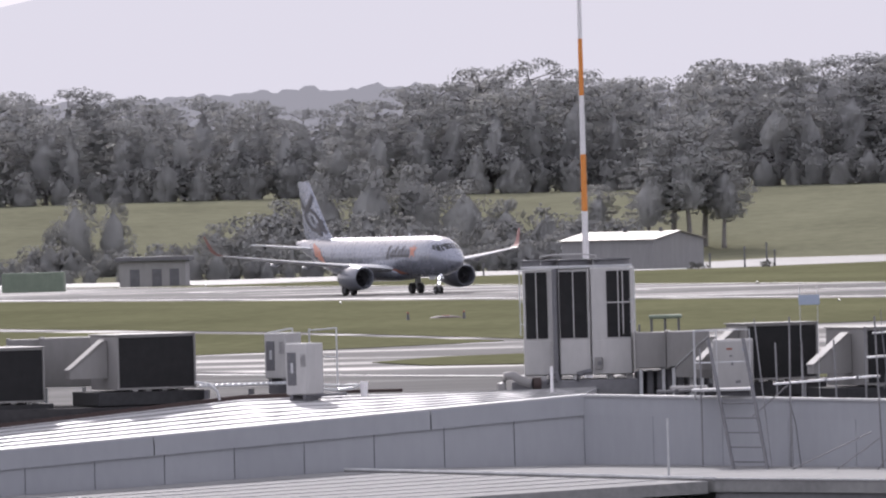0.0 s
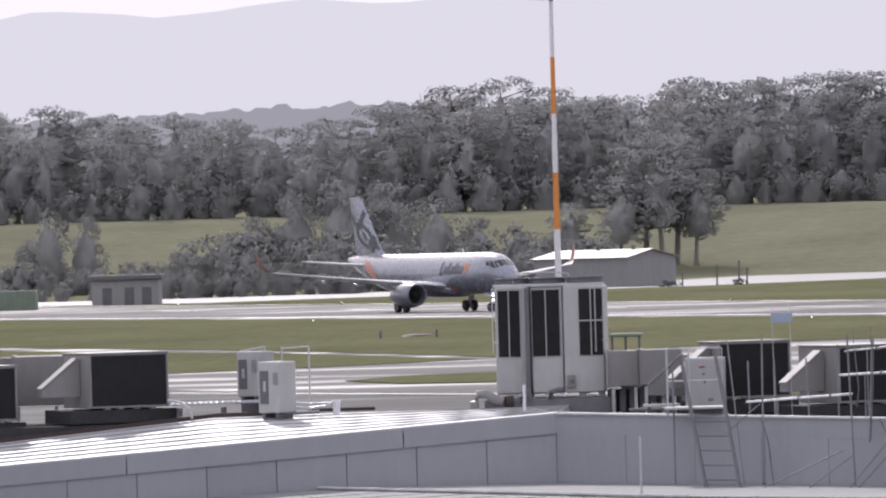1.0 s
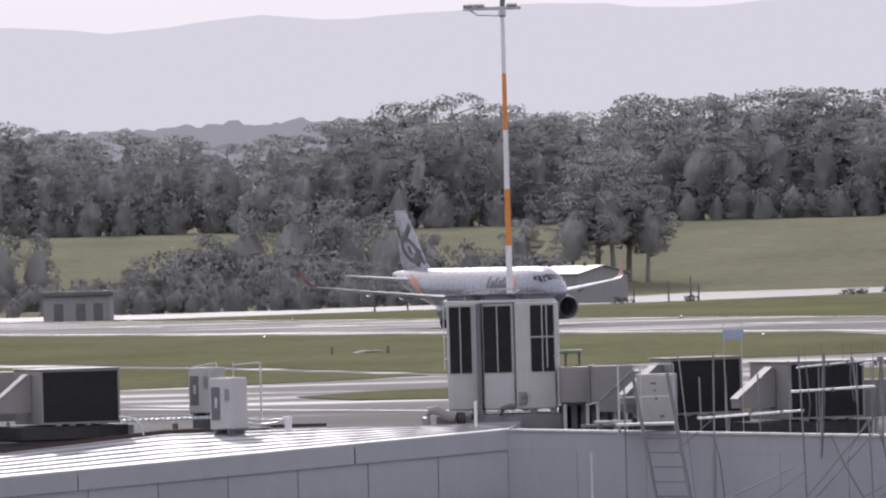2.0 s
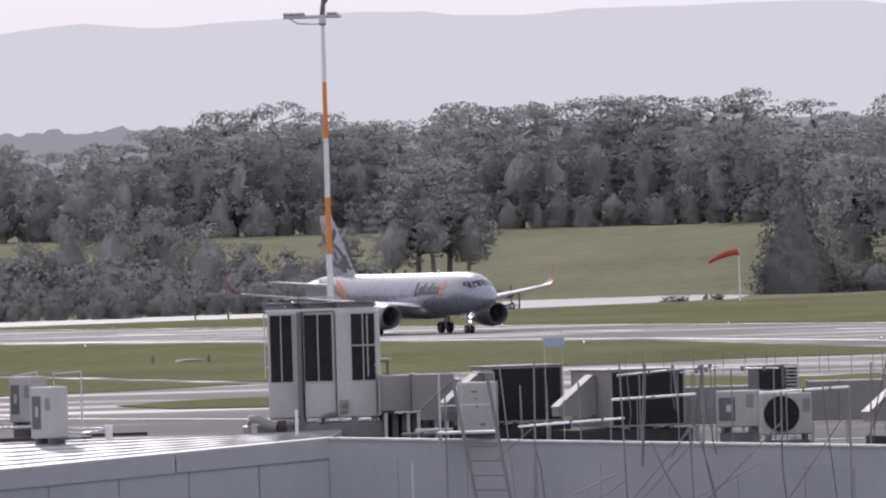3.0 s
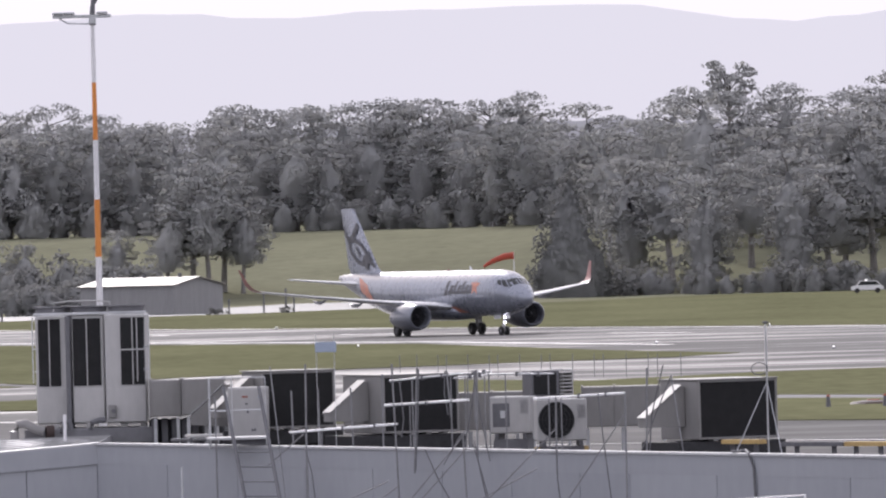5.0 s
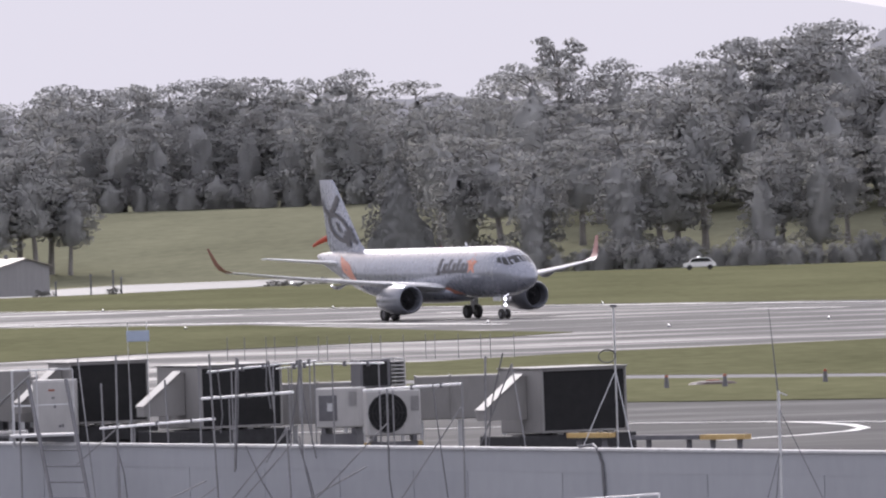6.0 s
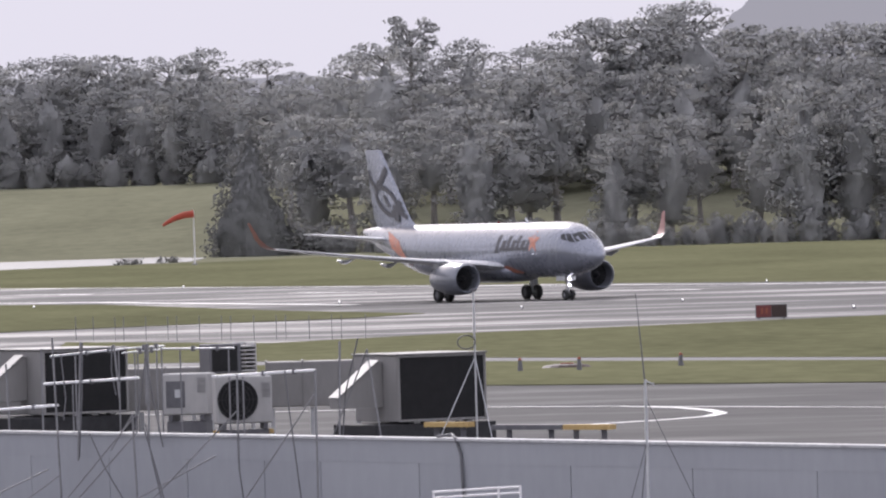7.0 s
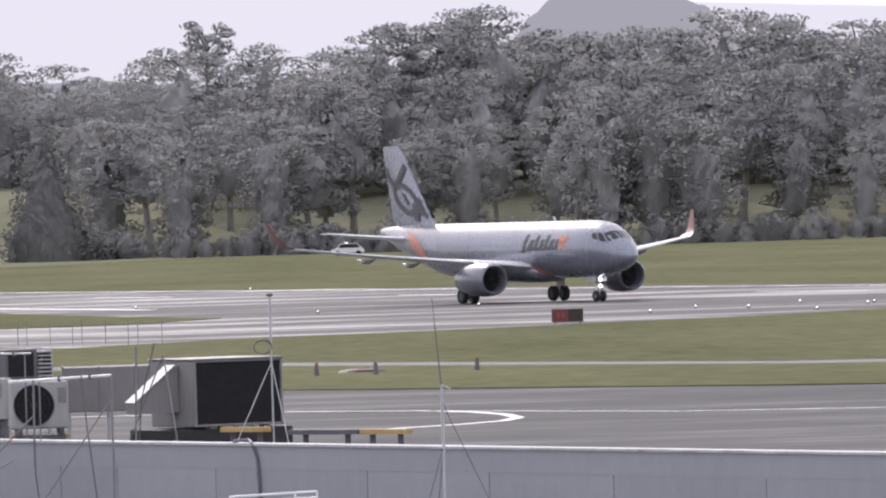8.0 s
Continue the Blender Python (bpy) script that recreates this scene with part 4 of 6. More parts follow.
def along(x):
    """Metres along the parapet at which it shows at that x."""
    return (x - WALL_A.x) / WALL_DIR.x


def build_parapet():
    """Panelled parapet wall right of the corner, with its cap, deck behind and lower roof in front."""
    g = Geo()
    p = [at_wall(0), at_wall(WALL_LEN), at_wall(WALL_LEN, -0.22), at_wall(-0.15, -0.22)]
    zt = [wall_top(0), wall_top(WALL_LEN), wall_top(WALL_LEN), wall_top(0)]
    g.add([(q.x, q.y, 0.0) for q in p] + [(q.x, q.y, z - 0.04) for q, z in zip(p, zt)],
          [(3, 2, 1, 0), (4, 5, 6, 7), (0, 1, 5, 4), (1, 2, 6, 5), (2, 3, 7, 6), (3, 0, 4, 7)])
    wall = solid("wall_right", g, M_JOINT, "pale grey panelled parapet wall of the terminal roof", "wall", kind="structure")
    cap = Geo()
    q = [at_wall(-0.02, 0.07), at_wall(WALL_LEN, 0.07), at_wall(WALL_LEN, -0.27), at_wall(-0.02, -0.27)]
    cap.add([(a.x, a.y, z - 0.035) for a, z in zip(q, zt)] + [(a.x, a.y, z) for a, z in zip(q, zt)],
            [(3, 2, 1, 0), (4, 5, 6, 7), (0, 1, 5, 4), (1, 2, 6, 5), (2, 3, 7, 6), (3, 0, 4, 7)])
    c = part("coping", cap, M_ROOF, wall, "bright metal coping")
    # cladding panels, a hand's width of joint shadow between them
    edges = [0.0] + [along(x) for x in (-6.61, -5.37, -4.2, -3.04, -1.87, -0.73, 0.38, 1.18, 2.55, 4.60, 6.2, 7.79, 9.68, 11.6)] + [WALL_LEN]
    for a, b in zip(edges, edges[1:]):
        for lo, hi in ((0.3, -0.36),):
            z0a, z0b = (lo, lo) if lo > 0 else (wall_top(a) + lo, wall_top(b) + lo)
            pa, pb = at_wall(a + 0.007, 0.03), at_wall(b - 0.007, 0.03)
            qa, qb = at_wall(a + 0.007, -0.05), at_wall(b - 0.007, -0.05)
            pg = Geo()
            pg.add([(pa.x, pa.y, z0a), (pb.x, pb.y, z0b), (pb.x, pb.y, wall_top(b) + hi), (pa.x, pa.y, wall_top(a) + hi),
                    (qa.x, qa.y, z0a), (qb.x, qb.y, z0b), (qb.x, qb.y, wall_top(b) + hi), (qa.x, qa.y, wall_top(a) + hi)],
                   [(0, 1, 2, 3), (7, 6, 5, 4), (0, 4, 5, 1), (1, 5, 6, 2), (2, 6, 7, 3), (3, 7, 4, 0)])
            part("panel", pg, M_WALL, wall)
    bd = Geo()
    pa, pb, qa, qb = at_wall(0.0, 0.035), at_wall(WALL_LEN, 0.035), at_wall(0.0, -0.05), at_wall(WALL_LEN, -0.05)
    ta, tb = wall_top(0), wall_top(WALL_LEN)
    bd.add([(pa.x, pa.y, ta - 0.36), (pb.x, pb.y, tb - 0.36), (pb.x, pb.y, tb - 0.038), (pa.x, pa.y, ta - 0.038),
            (qa.x, qa.y, ta - 0.36), (qb.x, qb.y, tb - 0.36), (qb.x, qb.y, tb - 0.038), (qa.x, qa.y, ta - 0.038)],
           [(0, 1, 2, 3), (7, 6, 5, 4), (0, 4, 5, 1), (1, 5, 6, 2), (2, 6, 7, 3), (3, 7, 4, 0)])
    part("fascia", bd, M_WALL, wall, "pale grey fascia band")
    deck = [at_wall(-1, -0.25), at_wall(WALL_LEN, -0.25), at_wall(WALL_LEN, -8), Vector((-4.0, 176.5)), Vector((-10.5, 178.5)), Vector((-10.5, 170))]
    solid("roof_deck", Geo().prism([(v.x, v.y) for v in deck], 3.9, 4.12), M_TAR, "dark felted roof deck behind the parapet", "roof", kind="structure")
    # lower roofs in front of the wall: a level one, and one falling away from a bright hip line
    def slab(pts, drop):
        g = Geo()
        n = len(pts)
        g.v = list(pts) + [(x, y, z - drop) for x, y, z in pts]
        g.f = [tuple(range(n)), tuple(range(2 * n - 1, n - 1, -1))] + [(k, (k + 1) % n, n + (k + 1) % n, n + k) for k in range(n)]
        return g
    hip, nose = Vector((-12.07, 166.9, 3.60)), Vector((-5.30, 157.0, 3.555))
    w0, w1 = at_wall(0.3, 0.05), at_wall(WALL_LEN, 0.05)
    lr = solid("lower_roof", slab([tuple(hip), (-7.95, 166.9, 3.59), (w0.x, w0.y, 3.59), (w1.x, w1.y, 3.56), (13.4, 137.0, 3.53), (-1.2, 152.7, 3.545), tuple(nose)], 0.2), M_CONC,
               "weathered pale concrete lower roof", "roof", kind="structure")
    ed = Geo()
    for a, b, r in ((hip, nose, 0.035), (nose, Vector((-1.2, 152.7, 3.545)), 0.02), (Vector((-1.2, 152.7, 3.545)), Vector((13.4, 137.0, 3.53)), 0.02)):
        ed.tube([a + Vector((0, 0, 0.012)), b + Vector((0, 0, 0.012))], r, 6)
    part("edge_trim", ed, M_ROOF, lr, "bright metal edge trim")
    left = solid("lower_roof_left", slab([(-12.15, 166.9, 3.575), (-5.42, 157.0, 3.53), (-9.567, 157.0, 3.365), (-22.0, 157.0, 2.87), (-24.0, 166.9, 3.00)], 0.2), M_CONC,
                 "weathered pale ribbed roof falling to the side", "roof", kind="structure")
    for j in range(1, 9):
        k = j / 9
        a = Vector((-12.15, 166.9, 3.575)).lerp(Vector((-5.42, 157.0, 3.53)), k)
        b = Vector((-24.0, 166.9, 3.00)).lerp(Vector((-22.0, 157.0, 2.87)), k)
        part("seam", Geo().tube([a + Vector((-0.1, 0, 0.0)), b], 0.009, 5), M_POLE, left)
    fr = Geo()
    fr.prism([(-21.8, 157.2), (-5.25, 157.2), (-1.1, 152.9), (13.3, 137.2), (13.3, 137.7), (-1.0, 153.4), (-5.2, 157.7), (-21.8, 157.7)], 0.0, 2.66)
    fr.prism([(-5.3, 157.12), (-1.15, 152.8), (13.35, 137.1), (13.35, 137.4), (-1.1, 153.1), (-5.2, 157.4)], 2.0, 3.34)
    solid("wall_front", fr, M_DECK, "dark grey wall below the lower roof", "wall", kind="structure")


build_parapet()
ROOF_F = [Vector((-7.87, 167.0, 4.81)), Vector((-22.5, 167.0, 3.81))]
ROOF_B = [Vector((-7.95, 172.0, 4.83)), Vector((-14.2, 172.0, 4.80)), Vector((-22.5, 172.0, 4.04))]


def build_left_roof():
    """Ribbed metal roof falling away to the side, with panelled fascia wall under its eave."""
    n = 16
    front = [ROOF_F[0].lerp(ROOF_F[1], i / n) for i in range(n + 1)]
    back = []
    for i in range(n + 1):
        x = front[i].x
        back.append(Vector((x, 172.0, lerp_table([(-22.5, 4.04), (-14.2, 4.80), (-7.95, 4.83)], x))))
    g = Geo()
    for f, b in zip(front, back):
        g.v += [tuple(f), tuple(b), (b.x, b.y, b.z - 0.1), (f.x, f.y, f.z - 0.1)]
    for i in range(n):
        for k in range(4):
            g.f.append((i * 4 + k, i * 4 + (k + 1) % 4, i * 4 + 4 + (k + 1) % 4, i * 4 + 4 + k))
    g.f += [(0, 1, 2, 3), (n * 4 + 3, n * 4 + 2, n * 4 + 1, n * 4)]
    roof = solid("roof_left", g, M_ROOF, "pale ribbed metal roof with seams along the eave", "roof", kind="structure")
    for j in range(6):
        k = (j + 0.7) / 6.4
        rb = Geo()
        pts = [f.lerp(b, k) for f, b in zip(front, back)]
        for p, q in zip(pts, pts[1:]):
            rb.add([(p.x, p.y - 0.03, p.z - 0.01), (p.x, p.y, p.z + 0.026), (p.x, p.y + 0.05, p.z - 0.01), (q.x, q.y - 0.03, q.z - 0.01), (q.x, q.y, q.z + 0.026), (q.x, q.y + 0.05, q.z - 0.01)],
                   [(0, 1, 4, 3), (1, 2, 5, 4)])
        # Grey material stands for the shaded side of each seam.
        part("seam", rb, M_CONC, roof, "raised seam, coloured grey for its shaded side")
    fl = Geo()      # dark flashing along the back edge
    for p, q in zip(back, back[1:]):
        if p.x < -12.5:
            fl.box((0, 0, 0), (1, 1, 1), 0, Matrix(((q.x - p.x, 0, 0, p.x), (0, 0.16, 0, 171.95), (q.z - p.z, 0, 0.09, p.z - 0.02), (0, 0, 0, 1))))
    part("flashing", fl, M_FLASH, roof, "dark brown flashing")
    w = Geo()
    w.add([(-7.87, 167.05, 0), (-22.5, 167.05, 0), (-22.5, 167.05, 3.7), (-7.87, 167.05, 4.7), (-7.87, 167.3, 0), (-22.5, 167.3, 0), (-22.5, 167.3, 3.7), (-7.87, 167.3, 4.7)],
          [(0, 1, 2, 3), (7, 6, 5, 4), (0, 4, 5, 1), (1, 5, 6, 2), (2, 6, 7, 3), (3, 7, 4, 0)])
    wall = solid("wall_left", w, M_JOINT, "pale grey panelled wall under the sloping eave", "wall", kind="structure")
    top = lambda x: 4.81 + 0.0684 * (x + 7.87)
    xs = [-7.89 - 1.225 * i for i in range(13)]
    for a, b in zip(xs, xs[1:]):
        pg = Geo()
        pg.add([(a - 0.007, 167.0, 0.3), (b + 0.007, 167.0, 0.3), (b + 0.007, 167.0, top(b) - 0.362), (a - 0.007, 167.0, top(a) - 0.362),
                (a - 0.007, 167.08, 0.3), (b + 0.007, 167.08, 0.3), (b + 0.007, 167.08, top(b) - 0.362), (a - 0.007, 167.08, top(a) - 0.362)],
               [(0, 1, 2, 3), (7, 6, 5, 4), (0, 4, 5, 1), (1, 5, 6, 2), (2, 6, 7, 3), (3, 7, 4, 0)])
        part("panel", pg, M_WALL, wall)
    for a, b in ((-7.87, -10.55), (-10.57, -15.4), (-15.42, -22.5)):
        fa = Geo()
        fa.add([(a, 166.96, top(a) - 0.36), (b, 166.96, top(b) - 0.36), (b, 166.96, top(b) - 0.03), (a, 166.96, top(a) - 0.03),
                (a, 167.1, top(a) - 0.36), (b, 167.1, top(b) - 0.36), (b, 167.1, top(b) - 0.03), (a, 167.1, top(a) - 0.03)],
               [(0, 1, 2, 3), (7, 6, 5, 4), (0, 4, 5, 1), (1, 5, 6, 2), (2, 6, 7, 3), (3, 7, 4, 0)])
        part("fascia", fa, M_WALL, wall, "pale grey fascia board")
    dk = Geo().prism([(-24, 172.1), (-9.6, 172.1), (-9.6, 175.6), (-24, 175.6)], 3.7, 4.70)
    solid("roof_deck", dk, M_TAR, "dark grey flat roof behind the ribbed roof", "roof", kind="structure")


build_left_roof()


# ---------------- rooftop plant ----------------
def build_pack_unit(m, w=1.38, d=1.15, h=0.98, hood=True, stand=0.35):
    """Packaged air-conditioner: casing with a black coil face, rain hood at its side, dark steel base rails.
    Local: front face towards -y, base of the casing at z = 0, rails below."""
    top = thing("air_conditioner", "beige-grey packaged rooftop air conditioner with a black coil face", "air conditioner", m, "rooftop air conditioners")
    body = Geo().box((-w / 2, 0.03, 0), (w / 2, d, h), 0.015)
    part("casing", body, M_UNIT, top)
    frame_g = Geo()
    t = 0.035
    for lo, hi in (((-w / 2, -0.02, 0), (-w / 2 + t, 0.028, h)), ((w / 2 - t, -0.02, 0), (w / 2, 0.028, h)),
                   ((-w / 2 + t + 0.002, -0.02, h - t), (w / 2 - t - 0.002, 0.028, h)), ((-w / 2 + t + 0.002, -0.02, 0), (w / 2 - t - 0.002, 0.028, t))):
        frame_g.box(lo, hi, 0.006)
    part("coil_frame", frame_g, M_UNIT, top)
    coil = Geo().box((-w / 2 + t + 0.003, 0.0, t + 0.003), (w / 2 - t - 0.003, 0.026, h - t - 0.003))
    part("coil", coil, M_COIL, top, "black finned coil")
    lid = Geo().box((-w / 2 - 0.03, -0.04, h + 0.002), (w / 2 + 0.02, d + 0.03, h + 0.022), 0.006)
    part("lid", lid, M_UNIT, top)
    hole = Geo().box((-w / 2 - 0.012, d * 0.45, h * 0.55), (-w / 2 + 0.0, d * 0.45 + 0.07, h * 0.55 + 0.04), 0.004)
    part("latch", hole, M_DGREY, top)
    if hood:
        hg = Geo()
        x0, x1, y0, y1 = -w / 2 - 0.72, -w / 2 - 0.01, d * 0.34, d * 0.34 + 0.30
        sec = [(x1, h * 0.90), (x1, h * 0.22), (x0, h * 0.22), (x0, h * 0.36), (x1 - 0.06, h * 0.90)]
        hg.rings([[Vector((x, y, z)) for x, z in sec] for y in (y0, y1)])
        part("rain_hood", hg, M_UNIT, top, "sloping rain hood")
        cap = Geo()
        cap.rings([[Vector((x0 - 0.015, y, h * 0.365)), Vector((x1 - 0.06, y, h * 0.91)), Vector((x1 - 0.06, y, h * 0.935)), Vector((x0 - 0.015, y, h * 0.39))] for y in (y0 - 0.02, y1 + 0.02)])
        part("hood_top", cap, M_UNIT, top)
    part("base_skid", Geo().box((-w / 2 - 0.36, 0.02, -0.28), (w / 2 + 0.16, d, -0.03), 0.012), M_SKID, top, "dark steel base skid")
    part("kerb", Geo().box((-w / 2 - 0.16, 0.12, -stand - 0.2), (w / 2 + 0.02, d - 0.1, -0.282), 0.01), M_SKID, top, "dark roof kerb")
    for x in (-0.45, -0.2, 0.1, 0.4):
        part("packer", Geo().box((x, 0.02, -0.028), (x + 0.10, 0.2, -0.002)), M_UNITW, top)
    return top


def face_pose(x0, x1, y, z, turn):
    """Unit whose coil face spans x0..x1 at depth y, turned by turn degrees."""
    return pose((x0 + x1) / 2, y, z, 0, 0, turn)


build_pack_unit(face_pose(-16.53, -15.16, 172.6, 5.0, 22), w=1.48, d=1.7, stand=0.5)
build_pack_unit(face_pose(-19.25, -17.87, 172.3, 4.82, 22), w=1.48, d=1.7, stand=0.4)
build_pack_unit(face_pose(-5.06, -3.82, 168.0, 4.96, 24), w=1.36, d=0.9, stand=0.65)
build_pack_unit(face_pose(-2.93, -1.66, 165.6, 4.87, 24), w=1.40, d=1.75, stand=0.6)
build_pack_unit(face_pose(2.36, 3.60, 159.6, 4.75, 24), w=1.42, d=1.5, h=0.97, stand=0.45)


def build_condenser(m, w, d, h, fans=1, slot=False, label="white split-system condenser with a round fan grille"):
    """Split-system outdoor unit. Front with fan towards -y."""
    top = thing("condenser", label, "condenser", m, "rooftop condensers")
    part("casing", Geo().box((-w / 2, 0, 0), (w / 2, d, h), 0.02), M_UNITW, top)
    part("stand", Geo().box((-w / 2 + 0.05, 0.05, -0.62), (w / 2 - 0.05, d - 0.05, -0.092)), M_DGREY, top)
    if slot:
        part("air_slot", Geo().box((-w / 2 + 0.06, -0.012, h * 0.18), (w * 0.0, -0.001, h * 0.82), 0.004), M_DGREY, top, "dark upright air slot")
        part("fan_blade", Geo().box((-w * 0.22, -0.02, h * 0.42), (-w * 0.10, -0.013, h * 0.62), 0.003), M_GALV, top)
        fans = 0
    for i in range(fans):
        zc = h * (i + 0.5) / fans
        r = min(w * 0.36, h / fans * 0.42)
        xc = -w * 0.12
        hole = Geo()
        disc(hole, (xc, -0.004, zc), r, (0, 1, 0), 0.012, 28)
        part("fan_opening", hole, M_COIL, top, "dark round fan opening")
        gr = Geo()
        for k in range(5):
            rr = r * (k + 1) / 5
            n = 28
            ring = [Vector((xc + rr * math.cos(2 * math.pi * a / n), -0.02, zc + rr * math.sin(2 * math.pi * a / n))) for a in range(n + 1)]
            gr.tube(ring, 0.006 if k < 4 else 0.012, 5, cap=False)
        for k in range(8):
            a = k * math.pi / 4
            gr.tube([(xc, -0.02, zc), (xc + r * math.cos(a), -0.02, zc + r * math.sin(a))], 0.005, 4)
        part("fan_grille", gr, M_SKID, top, "wire fan grille")
        hub = Geo()
        disc(hub, (xc, -0.022, zc), r * 0.22, (0, 1, 0), 0.015, 14)
        part("fan_hub", hub, M_SKID, top)
    vent = Geo()
    for i in range(9):
        vent.box((w / 2 - 0.16, -0.008, h * 0.55 + i * 0.025), (w / 2 - 0.03, -0.001, h * 0.55 + i * 0.025 + 0.008))
    part("badge_louvres", vent, M_DGREY, top)
    for x in (-w / 2 + 0.08, w / 2 - 0.14):
        part("foot", Geo().box((x, 0.02, -0.09), (x + 0.07, d - 0.02, -0.002), 0.006), M_DGREY, top)
    return top


TALL = "tall white two-panel condenser standing on the ribbed roof"
build_condenser(pose(-13.20, 171.0, 4.86, 0, 0, -42), 0.56, 0.42, 0.92, 1, True, TALL)
build_condenser(pose(-13.75, 173.2, 5.12, 0, 0, -42), 0.56, 0.42, 0.83, 1, True, TALL)
build_condenser(pose(0.10, 161.9, 4.74, 0, 0, 8), 0.84, 0.40, 0.70)
build_condenser(pose(-0.78, 163.2, 4.86, 0, 0, -14), 0.70, 0.50, 0.62, 1, True, "grey-white condenser with an upright air slot")
part("side_bracket", Geo().box((-0.45, 0.1, -0.16), (0.45, 0.22, -0.095), 0.005), M_WOOD, bpy.data.objects["condenser.002"], "yellow timber packer")


def build_slat_unit():
    """Small dark plant box with a louvred side, on a stand behind the condensers."""
    top = thing("louvred_box", "small dark plant box with white louvres on one side", "vent box", pose(-0.06, 164.2, 5.44, 0, 0, 18))
    part("casing", Geo().box((-0.36, 0, 0), (0.14, 0.5, 0.45), 0.01), M_DGREY, top)
    part("face", Geo().box((-0.32, -0.012, 0.04), (0.08, -0.001, 0.41), 0.003), M_COIL, top, "black coil face")
    for i in range(7):
        part("louvre", Geo().box((0.15, 0.0, 0.03 + i * 0.06), (0.36, 0.45, 0.055 + i * 0.06), 0.004), M_UNITW, top, "white louvre blade")
    part("frame", Geo().box((0.362, 0, 0), (0.385, 0.46, 0.46), 0.004).box((0.142, 0.46, 0), (0.36, 0.48, 0.46)), M_UNITW, top)
    for x in (-0.34, 0.3):
        part("leg", Geo().box((x, 0.05, -1.35), (x + 0.05, 0.1, -0.002), 0.004), M_GALV, top)


build_slat_unit()


def build_chiller():
    """Three-module dry cooler with dark coil panels, fan rings on top and pipework at its foot."""
    top = thing("dry_cooler", "white three-module dry cooler with dark coils and roof fans", "cooler", pose(0, 0, 0))
    mods = ((-9.18, -8.60, 172.2, 7, (-9.13, -8.74)), (-8.53, -7.96, 172.05, 0, (-8.51, -8.02)), (-7.94, -7.22, 171.9, -6, (-7.66, -7.24)))
    for x0, x1, y, turn, (c0, c1) in mods:
        part("cabinet", Geo().box((x0, y, 5.06), (x1, y + 1.5, 6.98), 0.02), M_UNITW, top, "white cabinet")
        part("lower_panel", Geo().box((x0 + 0.015, y - 0.018, 5.08), (x1 - 0.015, y - 0.001, 5.69), 0.006), M_UNITW, top)
        coil = Geo().box((c0, y - 0.012, 5.73), (c1, y - 0.002, 6.92))
        part("coil", coil, M_COIL, top, "dark coil panel")
        mid = (c0 + c1) / 2
        part("mullion", Geo().box((mid - 0.010, y - 0.04, 5.73), (mid + 0.010, y - 0.022, 6.92), 0.003), M_UNITW, top)
        for k in range(2):
            ring = Geo()
            cx, cy = (x0 + x1) / 2, y + 0.4 + k * 0.7
            n = 20
            prof = ((0.30, 6.985), (0.30, 7.10), (0.33, 7.12), (0.33, 7.14), (0.26, 7.14), (0.26, 6.99))
            ring.rings([[Vector((cx + r * math.cos(2 * math.pi * a / n), cy + r * math.sin(2 * math.pi * a / n), z)) for a in range(n)] for r, z in prof], cap=False)
            part("fan_ring", ring, M_DGREY, top, "dark fan ring", smooth=True)
            bl = Geo()
            for b in range(5):
                a = b * 1.2566 + k
                bl.add([(cx, cy, 7.02), (cx + 0.23 * math.cos(a), cy + 0.23 * math.sin(a), 7.0), (cx + 0.23 * math.cos(a + 0.5), cy + 0.23 * math.sin(a + 0.5), 7.05)], [(0, 1, 2)])
            part("fan_blades", bl, M_DGREY, top)
    part("mullion", Geo().box((-7.665, 171.86, 6.34), (-7.235, 171.878, 6.365), 0.003), M_UNITW, top)
    part("mullion", Geo().box((-7.38, 171.86, 5.79), (-7.36, 171.878, 6.91), 0.003), M_UNITW, top)
    # Dark grey strip puts the shade between two cabinets into colour.
    part("corner_channel", Geo().box((-8.60, 172.35, 5.0), (-8.53, 172.5, 6.98), 0.004), M_DGREY, top, "dark grey strip for shade in the corner gap")
    part("corner_channel", Geo().box((-8.64, 171.97, 4.985), (-8.555, 172.04, 6.97), 0.006), M_DGREY, top, "grey steel corner post")
    part("top_rail", Geo().box((-9.2, 172.0, 6.985), (-7.2, 172.08, 7.03), 0.006), M_GALV, top)
    hoop = Geo().tube([(-8.85, 172.3, 7.05), (-8.85, 172.3, 7.2), (-8.6, 172.3, 7.23), (-8.1, 172.3, 7.23), (-7.85, 172.3, 7.2), (-7.85, 172.3, 7.05)], 0.016, 6)
    part("hoop", hoop, M_UNITW, top, "white pipe hoop")
    for x, y in ((-9.22, 172.0), (-7.15, 171.7)):
        part("guard_post", Geo().tube([(x, y, 5.8), (x, y, 6.97)], 0.012, 6), M_GALV, top)
        for z in (6.0, 6.4, 6.95):
            part("guard_rail", Geo().tube([(x, y, z), (x + (0.1 if x < -8 else -0.1), y - 0.02, z)], 0.01, 6), M_GALV, top)
    part("base", Geo().box((-9.40, 171.9, 4.70), (-7.12, 173.6, 4.98), 0.02), M_DECK, top, "grey base slab")
    part("base_leg", Geo().box((-9.3, 172.1, 4.08), (-7.2, 173.4, 4.699)), M_DGREY, top)
    for x in (-8.9, -8.3, -7.7, -7.35):
        part("foot_block", Geo().box((x, 172.0, 4.982), (x + 0.12, 172.2, 5.058), 0.006), M_UNITW, top)
    elbow = Geo().tube([(-9.56, 171.75, 4.68), (-9.57, 171.75, 4.95), (-9.50, 171.75, 5.08), (-9.36, 171.75, 5.09), (-9.22, 171.75, 5.0), (-9.05, 171.75, 4.94)], 0.085, 10)
